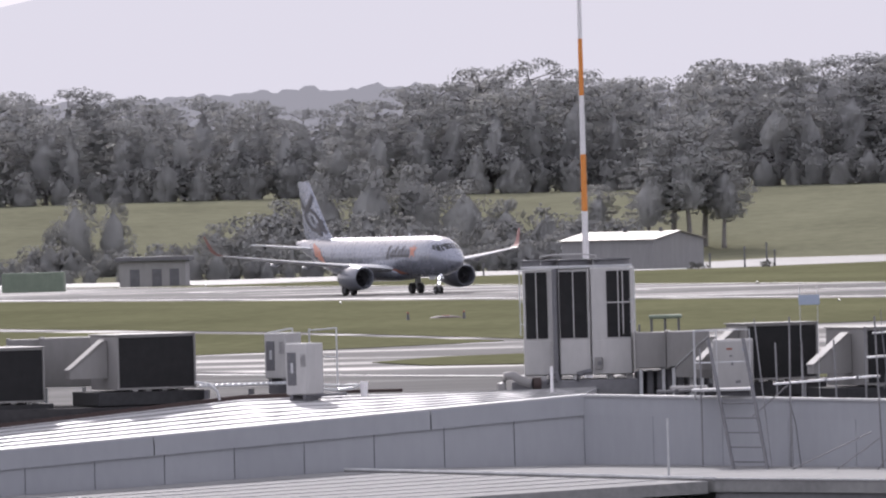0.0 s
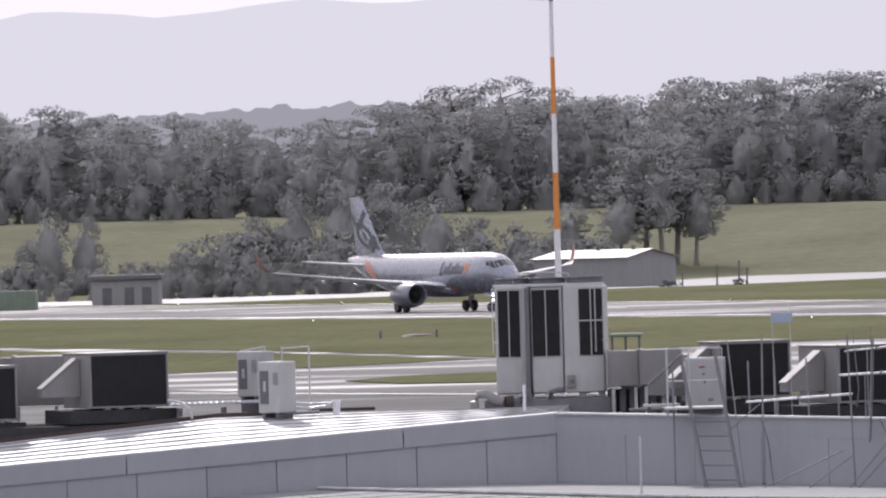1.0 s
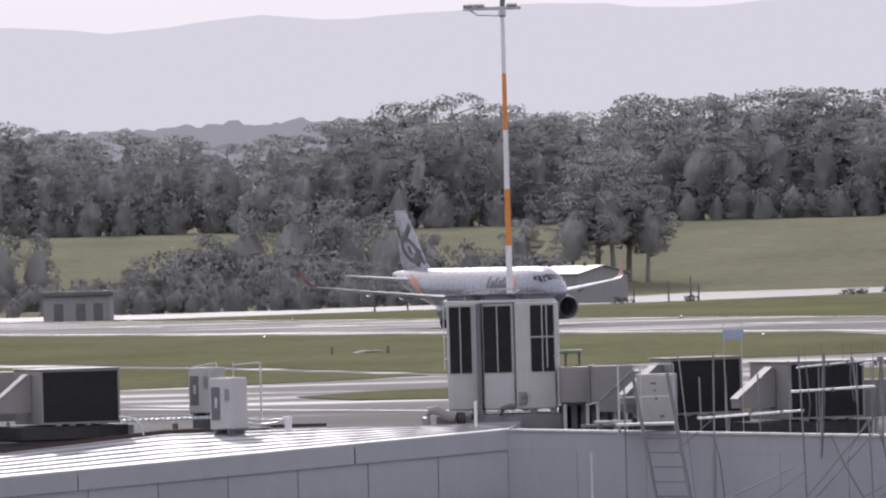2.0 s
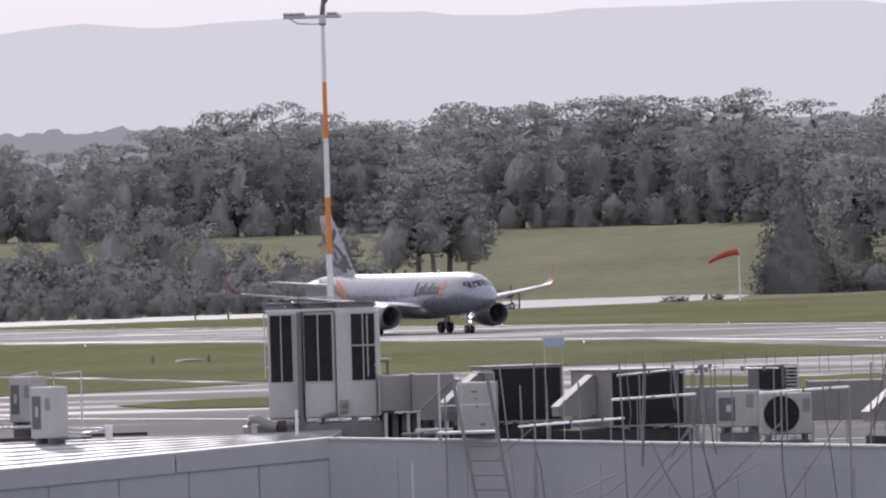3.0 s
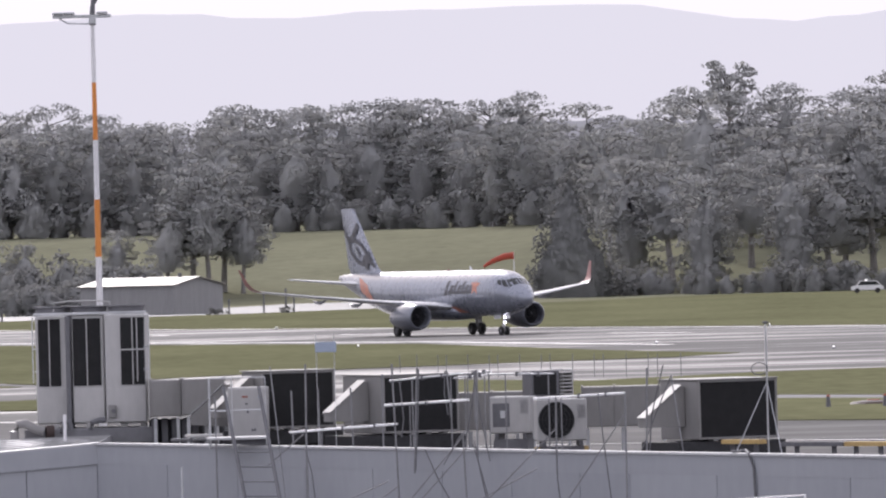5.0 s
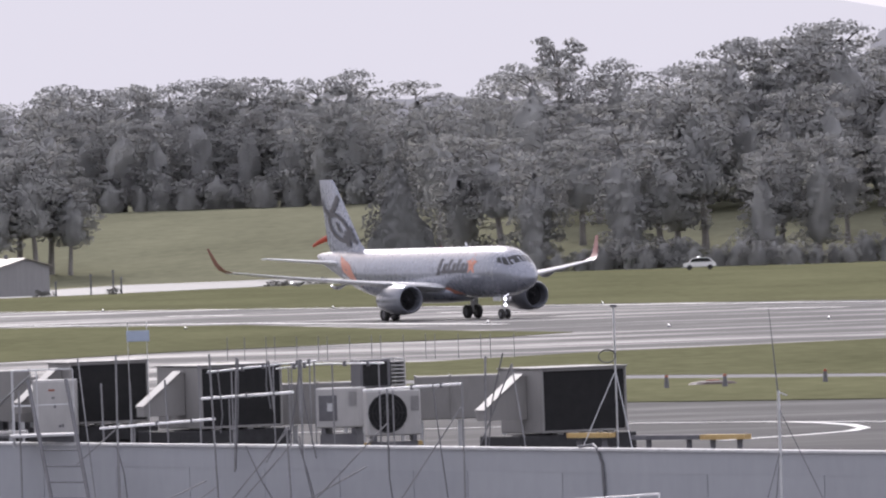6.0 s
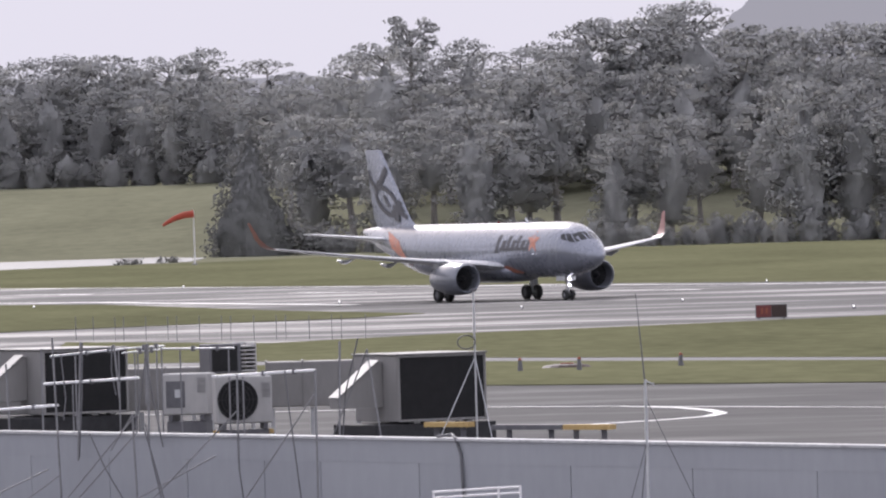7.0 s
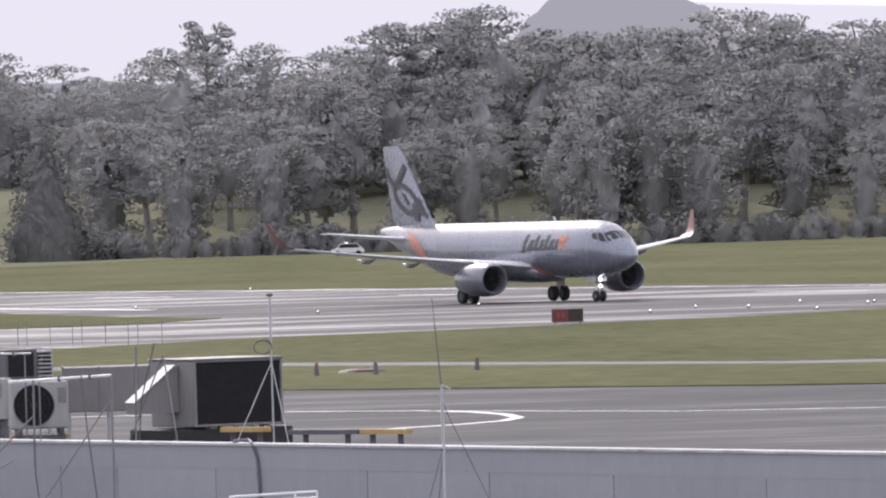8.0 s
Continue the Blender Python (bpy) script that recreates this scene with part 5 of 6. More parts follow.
    part("pipe_elbow", elbow, M_UNIT, top, "lagged silver pipe elbow", smooth=True)
    fl = Geo()
    disc(fl, (-8.94, 171.75, 4.94), 0.11, (1, 0.2, 0), 0.14, 14)
    part("valve", fl, M_FLASH, top, "dark rusty valve", smooth=True)
    p2 = Geo().tube([(-8.72, 171.8, 4.9), (-8.7, 171.8, 5.08), (-8.6, 171.8, 5.12), (-8.55, 171.8, 4.96)], 0.05, 8)
    part("black_pipe", p2, M_DGREY, top, "black lagged pipe", smooth=True)
    p2 = Geo().tube([(-8.22, 171.8, 4.95), (-8.2, 171.8, 5.08), (-8.05, 171.8, 5.12), (-7.95, 171.8, 5.12)], 0.05, 8)
    part("black_pipe", p2, M_DGREY, top, "black lagged pipe", smooth=True)
    gauge = Geo().box((-7.90, 171.80, 5.16), (-7.76, 171.878, 5.38), 0.01)
    part("control_box", gauge, M_UNIT, top, "small control box")
    dial = Geo()
    disc(dial, (-7.81, 171.79, 5.27), 0.04, (0, 1, 0), 0.02, 12)
    part("dial", dial, M_DGREY, top)
    post = Geo().tube([(-8.56, 169.5, 4.1), (-8.56, 169.5, 5.27)], 0.028, 8)
    solid("vent_pipe", post, M_MASTW, "white upright vent pipe on the roof", "pipe", smooth=True)


build_chiller()


def build_mast():
    """Orange and white banded mast with a lamp cross-arm."""
    x, y = -8.2, 176.0
    top = thing("lamp_mast", "slim orange and white banded mast with a lamp crossarm", "mast")
    zs = [4.2, 8.0, 9.04, 10.12, 11.16, 12.2]
    rad = lambda z: 0.075 - 0.0050 * (z - 4.2)
    for i, (a, b) in enumerate(zip(zs, zs[1:])):
        g = Geo().tube([(x, y, a), (x, y, b)], [rad(a), rad(b)], 16)
        part("band", g, (M_MASTW, M_MASTO, M_MASTW, M_MASTO, M_MASTW)[i], top, ("white band", "orange band", "white band", "orange band", "white band")[i], smooth=True)
    part("collar", Geo().tube([(x, y, 12.2), (x, y, 12.32)], 0.06, 12), M_DGREY, top)
    arm = Geo().box((x - 0.72, y - 0.05, 12.33), (x + 0.34, y + 0.05, 12.39), 0.01)
    arm.tube([(x - 0.6, y, 12.33), (x - 0.45, y, 12.24), (x - 0.1, y, 12.22), (x, y, 12.28)], 0.014, 6)
    arm.box((x - 0.06, y - 0.06, 12.22), (x + 0.06, y + 0.06, 12.34), 0.01)
    part("crossarm", arm, M_GALV, top, "galvanised crossarm")
    for xx in (x - 0.62, x - 0.42, x + 0.18):
        part("floodlight", Geo().box((xx - 0.1, y - 0.12, 12.395), (xx + 0.1, y + 0.1, 12.44), 0.015), M_GALV, top, "flat floodlight")
    part("spike", Geo().tube([(x, y, 12.39), (x + 0.02, y, 12.62), (x + 0.09, y, 13.0)], [0.05, 0.04, 0.02], 8), M_DGREY, top, "dark finial")
    part("spike", Geo().tube([(x - 0.02, y, 12.5), (x + 0.14, y, 12.75)], [0.03, 0.02], 8), M_DGREY, top)


build_mast()


def build_ducts():
    def duct(name, label, lo, hi, legs, mat=M_UNIT, cat="duct"):
        top = thing(name, label, cat)
        part("casing", Geo().box(lo, hi, 0.015), mat, top)
        n = max(1, int((hi[0] - lo[0]) / 0.5))
        for i in range(n + 1):
            x = lo[0] + (hi[0] - lo[0]) * i / n
            part("flange", Geo().box((x - 0.015, lo[1] - 0.02, lo[2] - 0.02), (x + 0.015, hi[1] + 0.02, hi[2] + 0.02), 0.004), M_UNIT, top)
        for x in legs:
            part("leg", Geo().box((x, lo[1] + 0.1, 4.05), (x + 0.06, lo[1] + 0.16, lo[2] - 0.021), 0.004), M_GALV, top)
        return top
    duct("air_duct", "boxy grey sheet-metal air duct on steel legs", (-7.15, 171.6, 5.16), (-6.62, 172.4, 5.80), (-7.1, -6.7))
    duct("air_duct", "boxy grey sheet-metal air duct on steel legs", (-6.56, 171.2, 5.18), (-5.85, 172.0, 5.81), (-6.5, -6.0))
    duct("air_duct", "long grey duct run behind the condensers", (-1.75, 167.5, 4.85), (-0.45, 168.1, 5.50), (-1.5, -0.7))
    duct("air_duct", "long grey duct run behind the condensers", (0.45, 165.0, 4.90), (2.1, 165.7, 5.58), (0.5, 1.1, 1.8))
    duct("air_duct", "boxy grey sheet-metal air duct on steel legs", (-18.15, 174.5, 5.05), (-17.2, 175.3, 5.95), (-18.1, -17.4))
    duct("air_duct", "boxy grey sheet-metal air duct on steel legs", (-18.8, 175.0, 5.05), (-18.2, 175.4, 5.93), (-18.7, -18.3))
    dark = thing("plinth_wall", "dark slatted plinth under the air ducts", "plinth")
    for i in range(8):
        part("slat", Geo().box((-7.15 + i * 0.18, 171.9, 4.1), (-7.04 + i * 0.18, 172.0, 5.12), 0.004), M_DGREY, dark)
    part("back", Geo().box((-7.2, 172.2, 4.1), (-5.7, 172.3, 5.1)), M_JOINT, dark)
    # duct slope at the roof's ladder
    s = thing("duct_hood", "sloping grey sheet-metal hood", "hood")
    g = Geo()
    g.rings([[Vector((x, y, z)) for x, z in ((-6.32, 5.20), (-5.72, 5.74), (-5.62, 5.74), (-5.62, 5.0), (-6.33, 5.05))] for y in (168.4, 169.3)])
    part("hood", g, M_UNIT, s)
    part("hood_top", Geo().rings([[Vector((x, y, z)) for x, z in ((-6.34, 5.205), (-5.73, 5.755), (-5.73, 5.775), (-6.34, 5.225))] for y in (168.37, 169.33)]), M_ROOF, s)
    part("leg", Geo().box((-6.1, 168.8, 4.05), (-6.04, 168.86, 5.049)), M_GALV, s)
    part("leg", Geo().box((-5.75, 168.8, 4.05), (-5.69, 168.86, 4.999)), M_GALV, s)
    # white control cabinet
    c = thing("control_cabinet", "white steel control cabinet with small marks on its door", "cabinet", pose(-5.28, 167.0, 4.80))
    part("body", Geo().box((-0.35, 0.02, 0), (0.35, 0.5, 0.90), 0.012), M_UNITW, c)
    part("door", Geo().box((-0.33, 0.0, 0.03), (0.33, 0.018, 0.87), 0.006), M_UNITW, c)
    for x, z, w, h, mt in ((-0.10, 0.72, 0.10, 0.03, M_RUST), (-0.05, 0.60, 0.05, 0.025, M_DGREY), (0.18, 0.70, 0.06, 0.05, M_BLUE), (-0.02, 0.45, 0.03, 0.05, M_DGREY), (0.05, 0.14, 0.04, 0.04, M_DGREY), (0.10, 0.14, 0.03, 0.05, M_DGREY)):
        part("mark", Geo().box((x, -0.006, z), (x + w, -0.001, z + h)), mt, c)
    part("stand", Geo().box((-0.3, 0.1, -0.72), (0.3, 0.4, -0.002)), M_DGREY, c)


build_ducts()


# ---------------- ladder, guard rails, scaffold poles ----------------
def build_ladder():
    lad = thing("ladder", "grey aluminium ladder leaning on the parapet", "ladder")
    _q = [at_wall(along(x), o) for x, o in ((-4.32, 1.1), (-5.44, 0.2), (-3.73, 1.1), (-4.82, 0.2))]
    a0, a1, b0, b1 = (Vector((v.x, v.y, z)) for v, z in zip(_q, (3.55, 5.75, 3.55, 5.75)))
    for p, q in ((a0, a1), (b0, b1)):
        part("stile", Geo().tube([p, q], 0.032, 6), M_DGREY, lad, "dark grey stile")
    for i in range(5):
        k = (i + 0.6) / 6.5
        part("rung", Geo().tube([a0.lerp(a1, k * 0.72), b0.lerp(b1, k * 0.72)], 0.014, 6), M_DGREY, lad)
    plat = thing("step_platform", "small sunlit step-over platform with pipe rails", "platform")
    part("plate", Geo().box((-5.88, 163.5, 4.87), (-4.86, 164.5, 4.91), 0.005, Matrix.Identity(4)), M_ROOF, plat, "sunlit plate")
    for x, y in ((-5.84, 163.95), (-5.45, 163.9), (-5.84, 164.45), (-4.90, 164.4)):
        part("post", Geo().tube([(x, y, 4.911), (x, y, 5.90)], 0.011, 6), M_GALV, plat)
        part("leg", Geo().tube([(x, y, 4.05 if x > -5 else 4.72), (x, y, 4.869)], 0.016, 6), M_GALV, plat)
    for z in (5.35, 5.90):
        part("rail", Geo().tube([(-5.84, 163.95, z), (-5.45, 163.9, z)], 0.011, 6), M_GALV, plat)
        part("rail", Geo().tube([(-5.84, 163.95, z), (-5.84, 164.45, z)], 0.011, 6), M_GALV, plat)
        part("rail", Geo().tube([(-5.84, 164.45, z), (-4.90, 164.4, z)], 0.011, 6), M_GALV, plat)

    for x0, x1, y, z, tone in ((-6.33, -5.69, 165.75, 4.885, M_UNITW), (-6.58, -5.93, 166.1, 4.815, M_DECK)):
        pl = thing("roof_plank", "short pale plank laid along the parapet", "plank", group="planks")
        part("board", Geo().box((x0, y, z), (x1, y + 0.22, z + 0.05), 0.006), tone, pl)
        for x in (x0 + 0.08, x1 - 0.14):
            part("bearer", Geo().box((x, y + 0.03, 4.121), (x + 0.06, y + 0.18, z - 0.001)), M_DGREY, pl)


build_ladder()


def pole(name, label, pts, r, mat=None, cat="pole", group="scaffold poles"):
    return solid(name, Geo().tube(pts, r, 7), mat or M_POLE, label, cat, group=group, smooth=True)


SCAF = "thin galvanised scaffold pole against the parapet"
for _x, _z0, _z1, _o, _dx in ((-3.88, 3.5, 6.12, 0.4, 0.03), (-4.26, 4.5, 5.70, -0.4, -0.02), (-4.72, 4.5, 5.67, -0.4, -0.02), (-3.69, 4.5, 5.71, -0.4, -0.03), (-3.18, 4.5, 5.93, -0.4, 0.0),
                              (-2.38, 3.5, 6.11, 0.3, -0.08), (-1.10, 3.5, 4.99, 0.5, -0.05), (-1.07, 4.5, 6.0, 0.3, 0.02), (0.22, 4.3, 5.54, 0.3, 0.01), (1.33, 3.5, 5.60, 0.3, 0.01),
                              (-2.20, 4.3, 6.04, 0.2, 0.08), (-1.95, 5.2, 5.98, -0.3, -0.06), (-1.55, 5.1, 5.96, -0.3, 0.0), (0.99, 4.5, 5.98, -0.6, 0.04), (-5.35, 3.5, 5.6, 0.5, 0.0)):
    _p = at_wall(along(_x), _o)
    pole("scaffold_pole", SCAF, [(_p.x, _p.y, _z0), (_p.x + _dx, _p.y, _z1)], 0.016)
for _a, _b in (((-1.03, 4.97, 0.6), (-2.0, 3.5, 1.0)), ((-0.92, 4.75, 0.7), (-1.85, 3.5, 1.0)), ((0.51, 5.03, 0.7), (-0.78, 3.5, 1.0)), ((-2.03, 4.10, 0.8), (-2.65, 3.5, 1.1)),
               ((-1.38, 4.98, 0.2), (-1.71, 4.45, 0.2)), ((1.39, 5.25, 0.4), (0.55, 3.6, 0.8)), ((0.75, 5.84, -1.5), (0.11, 4.12, -1.4)), ((0.75, 5.84, -1.5), (1.05, 4.12, -1.4)),
               ((-3.91, 4.96, 0.4), (-4.47, 4.43, 0.5)), ((-3.86, 4.91, 0.4), (-3.60, 3.5, 0.7)), ((-4.62, 6.08, 0.2), (-4.05, 3.5, 0.6)), ((-2.1, 4.2, 0.9), (-3.4, 3.5, 1.2)),
               ((0.2, 4.4, 0.7), (-1.0, 3.6, 1.1))):
    _p, _q = at_wall(along(_a[0]), _a[2]), at_wall(along(_b[0]), _b[2])
    pole("scaffold_brace", "thin galvanised scaffold brace leaning on the parapet", [(_p.x, _p.y, _a[1]), (_q.x, _q.y, _b[1])], 0.011)
for _pts, _o in (([(-1.14, 6.0), (-1.22, 5.4), (-1.35, 4.78)], 0.2), ([(-0.99, 4.79), (-0.85, 4.3), (-0.66, 3.5)], 0.5), ([(-1.0, 4.85), (-0.92, 4.35), (-0.74, 3.5)], 0.45),
                 ([(-1.86, 4.70), (-1.65, 4.2), (-1.25, 3.5)], 0.4), ([(0.29, 4.77), (0.30, 4.2), (0.38, 3.5)], 0.4), ([(-2.13, 6.02), (-2.16, 5.2), (-2.22, 4.35)], 0.15),
                 ([(-2.0, 5.98), (-2.02, 5.6), (-1.96, 5.25)], -0.25), ([(0.95, 5.6), (1.0, 5.0), (1.16, 3.5)], 0.35), ([(-1.25, 5.9), (-1.15, 5.2), (-1.02, 4.5)], 0.1),
                 ([(-2.42, 5.9), (-2.36, 5.2), (-2.40, 4.9)], 0.2), ([(-3.8, 4.7), (-3.7, 4.3), (-3.62, 3.5)], 0.5), ([(0.55, 6.0), (0.35, 5.2), (0.30, 4.6)], -1.6)):
    _v = [at_wall(along(x), _o) for x, z in _pts]
    pole("stay_wire", "slack grey stay wire hanging before the parapet", [(v.x, v.y, z) for v, (x, z) in zip(_v, _pts)], 0.011, M_DGREY, "wire", "stay wires")
RAIL = "bright galvanised guard rail along the roof edge"
for _x0, _x1, _z0, _z1, _o, _r in ((-2.83, -1.42, 5.42, 5.50, 0.0, 0.022), (-0.35, 1.11, 5.51, 5.59, 0.0, 0.021), (-4.70, -2.87, 4.97, 5.10, -0.3, 0.021), (-3.20, -2.10, 5.81, 5.91, -0.6, 0.018),
                                   (-2.10, -1.50, 5.91, 5.95, -0.6, 0.014), (-1.83, -0.63, 5.90, 5.90, -0.8, 0.014), (-2.05, -1.5, 5.85, 5.90, -0.5, 0.012)):
    _p, _q = at_wall(along(_x0), _o), at_wall(along(_x1), _o)
    pole("guard_rail", RAIL, [(_p.x, _p.y, _z0), (_q.x, _q.y, _z1)], _r, M_RAIL if _r > 0.02 else M_GALV, "rail", "guard rails")
    for _k in ((0.34, 0.93) if _r < 0.02 else (0.30,)):
        _w = _p.lerp(_q, _k)
        pole("rail_post", "slim galvanised post carrying the guard rail", [(_w.x, _w.y, 4.1 if _o < -0.25 else 3.5), (_w.x, _w.y, _z0 + (_z1 - _z0) * _k)], 0.012)
    for _k in (0.5, 0.8):
        _w = _p.lerp(_q, _k)
        pole("rail_clamp", "small dark clamp on the guard rail", [(_w.x, _w.y, _z0 + (_z1 - _z0) * _k - 0.04), (_w.x, _w.y, _z0 + (_z1 - _z0) * _k + 0.04)], 0.03, M_DGREY, "clamp", "rail clamps")
# aerials and small poles
_p = at_wall(along(6.29), 1.0)
AER = thing("whip_aerial", "thin whip aerial on a guyed tripod before the parapet", "aerial")
part("whip", Geo().tube([(_p.x - 0.10, _p.y, 6.62), (_p.x - 0.02, _p.y, 5.6), (_p.x, _p.y, 5.3)], [0.006, 0.010, 0.014], 6), M_DGREY, AER)
part("pole", Geo().tube([(_p.x, _p.y, 3.5), (_p.x, _p.y, 5.45)], 0.020, 8), M_GALV, AER)
part("bracket", Geo().tube([(_p.x, _p.y, 5.43), (_p.x + 0.12, _p.y, 5.38)], 0.012, 6), M_GALV, AER)
for _dx, _dy in ((-0.35, -0.4), (0.75, -0.5), (-0.1, 0.6)):
    part("guy", Geo().tube([(_p.x, _p.y, 5.2 if _dx > 0 else 4.6), (_p.x + _dx, _p.y + _dy, 3.5)], 0.007, 5), M_DGREY, AER)
_p = at_wall(along(1.90), -2.0)
AER2 = thing("roof_aerial", "slim roof aerial with a coiled cable", "aerial")
part("pole", Geo().tube([(_p.x, _p.y, 4.1), (_p.x, _p.y, 6.64)], 0.014, 8), M_GALV, AER2)
part("cap", Geo().box((_p.x - 0.05, _p.y - 0.03, 6.641), (_p.x + 0.05, _p.y + 0.03, 6.68), 0.008), M_DGREY, AER2)
part("cable_coil", Geo().tube([(_p.x - 0.12 + 0.13 * math.cos(a * 0.6), _p.y - 0.03, 5.92 + 0.10 * math.sin(a * 0.6)) for a in range(16)], 0.010, 5), M_DGREY, AER2)
for _dx in (-0.75, 0.28):
    part("guy", Geo().tube([(_p.x, _p.y, 5.7), (_p.x + _dx, _p.y - 0.4, 4.12)], 0.008, 5), M_GALV, AER2)
pole("vent_pipe", "thin grey upright pipe on the lower roof", [(-6.15, 159.5, 3.5), (-6.15, 159.5, 4.52)], 0.02, M_GALV, "pipe", "pipes")
for _x0, _x1, _z in ((1.30, 1.92, 4.76), (2.24, 3.2, 4.72), (3.22, 3.85, 4.72)):
    _p, _q = at_wall(along(_x0), -1.8), at_wall(along(_x1), -1.8)
    _t = thing("timber_plank", "weathered plank on low trestles behind the parapet", "plank", group="planks")
    part("plank", Geo().prism([(_p.x, _p.y), (_q.x, _q.y), (_q.x + 0.1, _q.y + 0.15), (_p.x + 0.1, _p.y + 0.15)], _z - 0.05, _z + 0.02), M_DGREY if _x0 == 2.24 else M_WOOD, _t)
    for _w in (_p.lerp(_q, 0.2), _p.lerp(_q, 0.8)):
        part("trestle", Geo().box((_w.x + 0.02, _w.y + 0.03, 4.12), (_w.x + 0.1, _w.y + 0.12, _z - 0.051)), M_DGREY, _t)
_c = [at_wall(along(x), 0.06 if z < 4.62 else -0.05) for x, z in ((2.75, 4.64), (2.95, 4.66), (3.08, 4.60), (3.15, 4.4), (3.18, 3.5))]
pole("cable", "grey cable hanging over the parapet", [(v.x, v.y, z) for v, z in zip(_c, (4.64, 4.67, 4.62, 4.4, 3.5))], 0.022, M_DGREY, "cable", "cables")
WR = thing("pipe_rail", "white pipe guard rail on the lower roof", "rail")
_p, _q = at_wall(along(4.6), 2.6), at_wall(along(5.75), 2.6)
for _z in (3.98, 4.06):
    part("rail", Geo().tube([(_p.x, _p.y, _z - 0.08), (_q.x, _q.y, _z)], 0.016, 7), M_MASTW, WR)
for _k in (0.0, 0.75, 1.0):
    _w = _p.lerp(_q, _k)
    part("post", Geo().tube([(_w.x, _w.y, 3.5), (_w.x, _w.y, 4.0 + 0.07 * _k)], 0.016, 7), M_MASTW, WR)
BOARD = thing("roof_sign", "small pale blue board on a thin post", "sign")
_p = at_wall(along(-5.0), -1.5)
part("board", Geo().box((_p.x - 0.18, _p.y - 0.01, 6.29), (_p.x + 0.18, _p.y + 0.01, 6.46), 0.004), M_BLUE, BOARD)
for _x in (-0.16, 0.14):
    part("post", Geo().tube([(_p.x + _x, _p.y + 0.03, 4.1), (_p.x + _x, _p.y + 0.03, 6.6)], 0.006, 5), M_GALV, BOARD)


def build_left_clutter():
    t = thing("cable_tray", "galvanised ladder cable tray across the roof", "cable tray")
    part("side_rail", Geo().tube([(-15.1, 172.6, 5.02), (-13.4, 172.6, 5.04)], 0.018, 6), M_GALV, t)
    part("side_rail", Geo().tube([(-15.1, 173.0, 5.04), (-13.4, 173.0, 5.06)], 0.018, 6), M_GALV, t)
    for i in range(17):
        x = -15.08 + i * 0.1
        part("rung", Geo().tube([(x, 172.6, 5.03), (x, 173.0, 5.05)], 0.022, 5), M_GALV, t)
    for x in (-15.0, -14.2, -13.5):
        part("foot", Geo().box((x, 172.65, 4.3), (x + 0.08, 172.95, 4.96)), M_DGREY, t)
    r = thing("pipe_rack", "bent copper and steel pipes beside the condensers", "pipes")
    part("pipe", Geo().tube([(-12.75, 171.2, 4.95), (-12.5, 171.3, 4.92), (-12.2, 171.2, 4.95), (-12.05, 171.1, 5.02)], 0.025, 7), M_GALV, r)
    part("pipe", Geo().tube([(-12.8, 171.5, 5.02), (-12.5, 171.6, 5.0), (-12.1, 171.5, 5.0)], 0.022, 7), M_GALV, r)
    part("pipe", Geo().tube([(-13.0, 171.0, 4.84), (-12.3, 171.0, 4.86)], 0.03, 7), M_DGREY, r)
    part("pot", Geo().tube([(-12.0, 171.1, 4.80), (-12.0, 171.1, 5.06)], [0.06, 0.075], 10), M_MASTW, r, "white pipe cap")
    part("beam", Geo().box((-12.6, 172.4, 4.84), (-11.4, 172.5, 4.90), 0.006), M_FLASH, r)
    h = thing("hand_rail", "thin galvanised hand rail behind the condensers", "rail")
    for p, q in (((-12.55, 172.2, 4.8), (-12.55, 172.2, 6.02)), ((-13.10, 173.0, 4.8), (-13.10, 173.0, 6.02)), ((-12.55, 172.2, 6.02), (-13.10, 173.0, 5.98)),
                 ((-13.45, 173.6, 4.8), (-13.45, 173.6, 6.02)), ((-13.45, 173.6, 6.02), (-13.9, 173.6, 5.95)), ((-12.55, 172.2, 5.5), (-12.8, 172.6, 5.5))):
        part("rail", Geo().tube([p, q], 0.016, 6), M_GALV, h)
    c = thing("hose", "pale hose looping from the air conditioner", "hose")
    part("hose", Geo().tube([(-15.1, 171.9, 5.12), (-14.85, 171.9, 5.08), (-14.7, 171.9, 4.95), (-14.66, 171.9, 4.78)], 0.022, 7), M_GALV, c)


build_left_clutter()


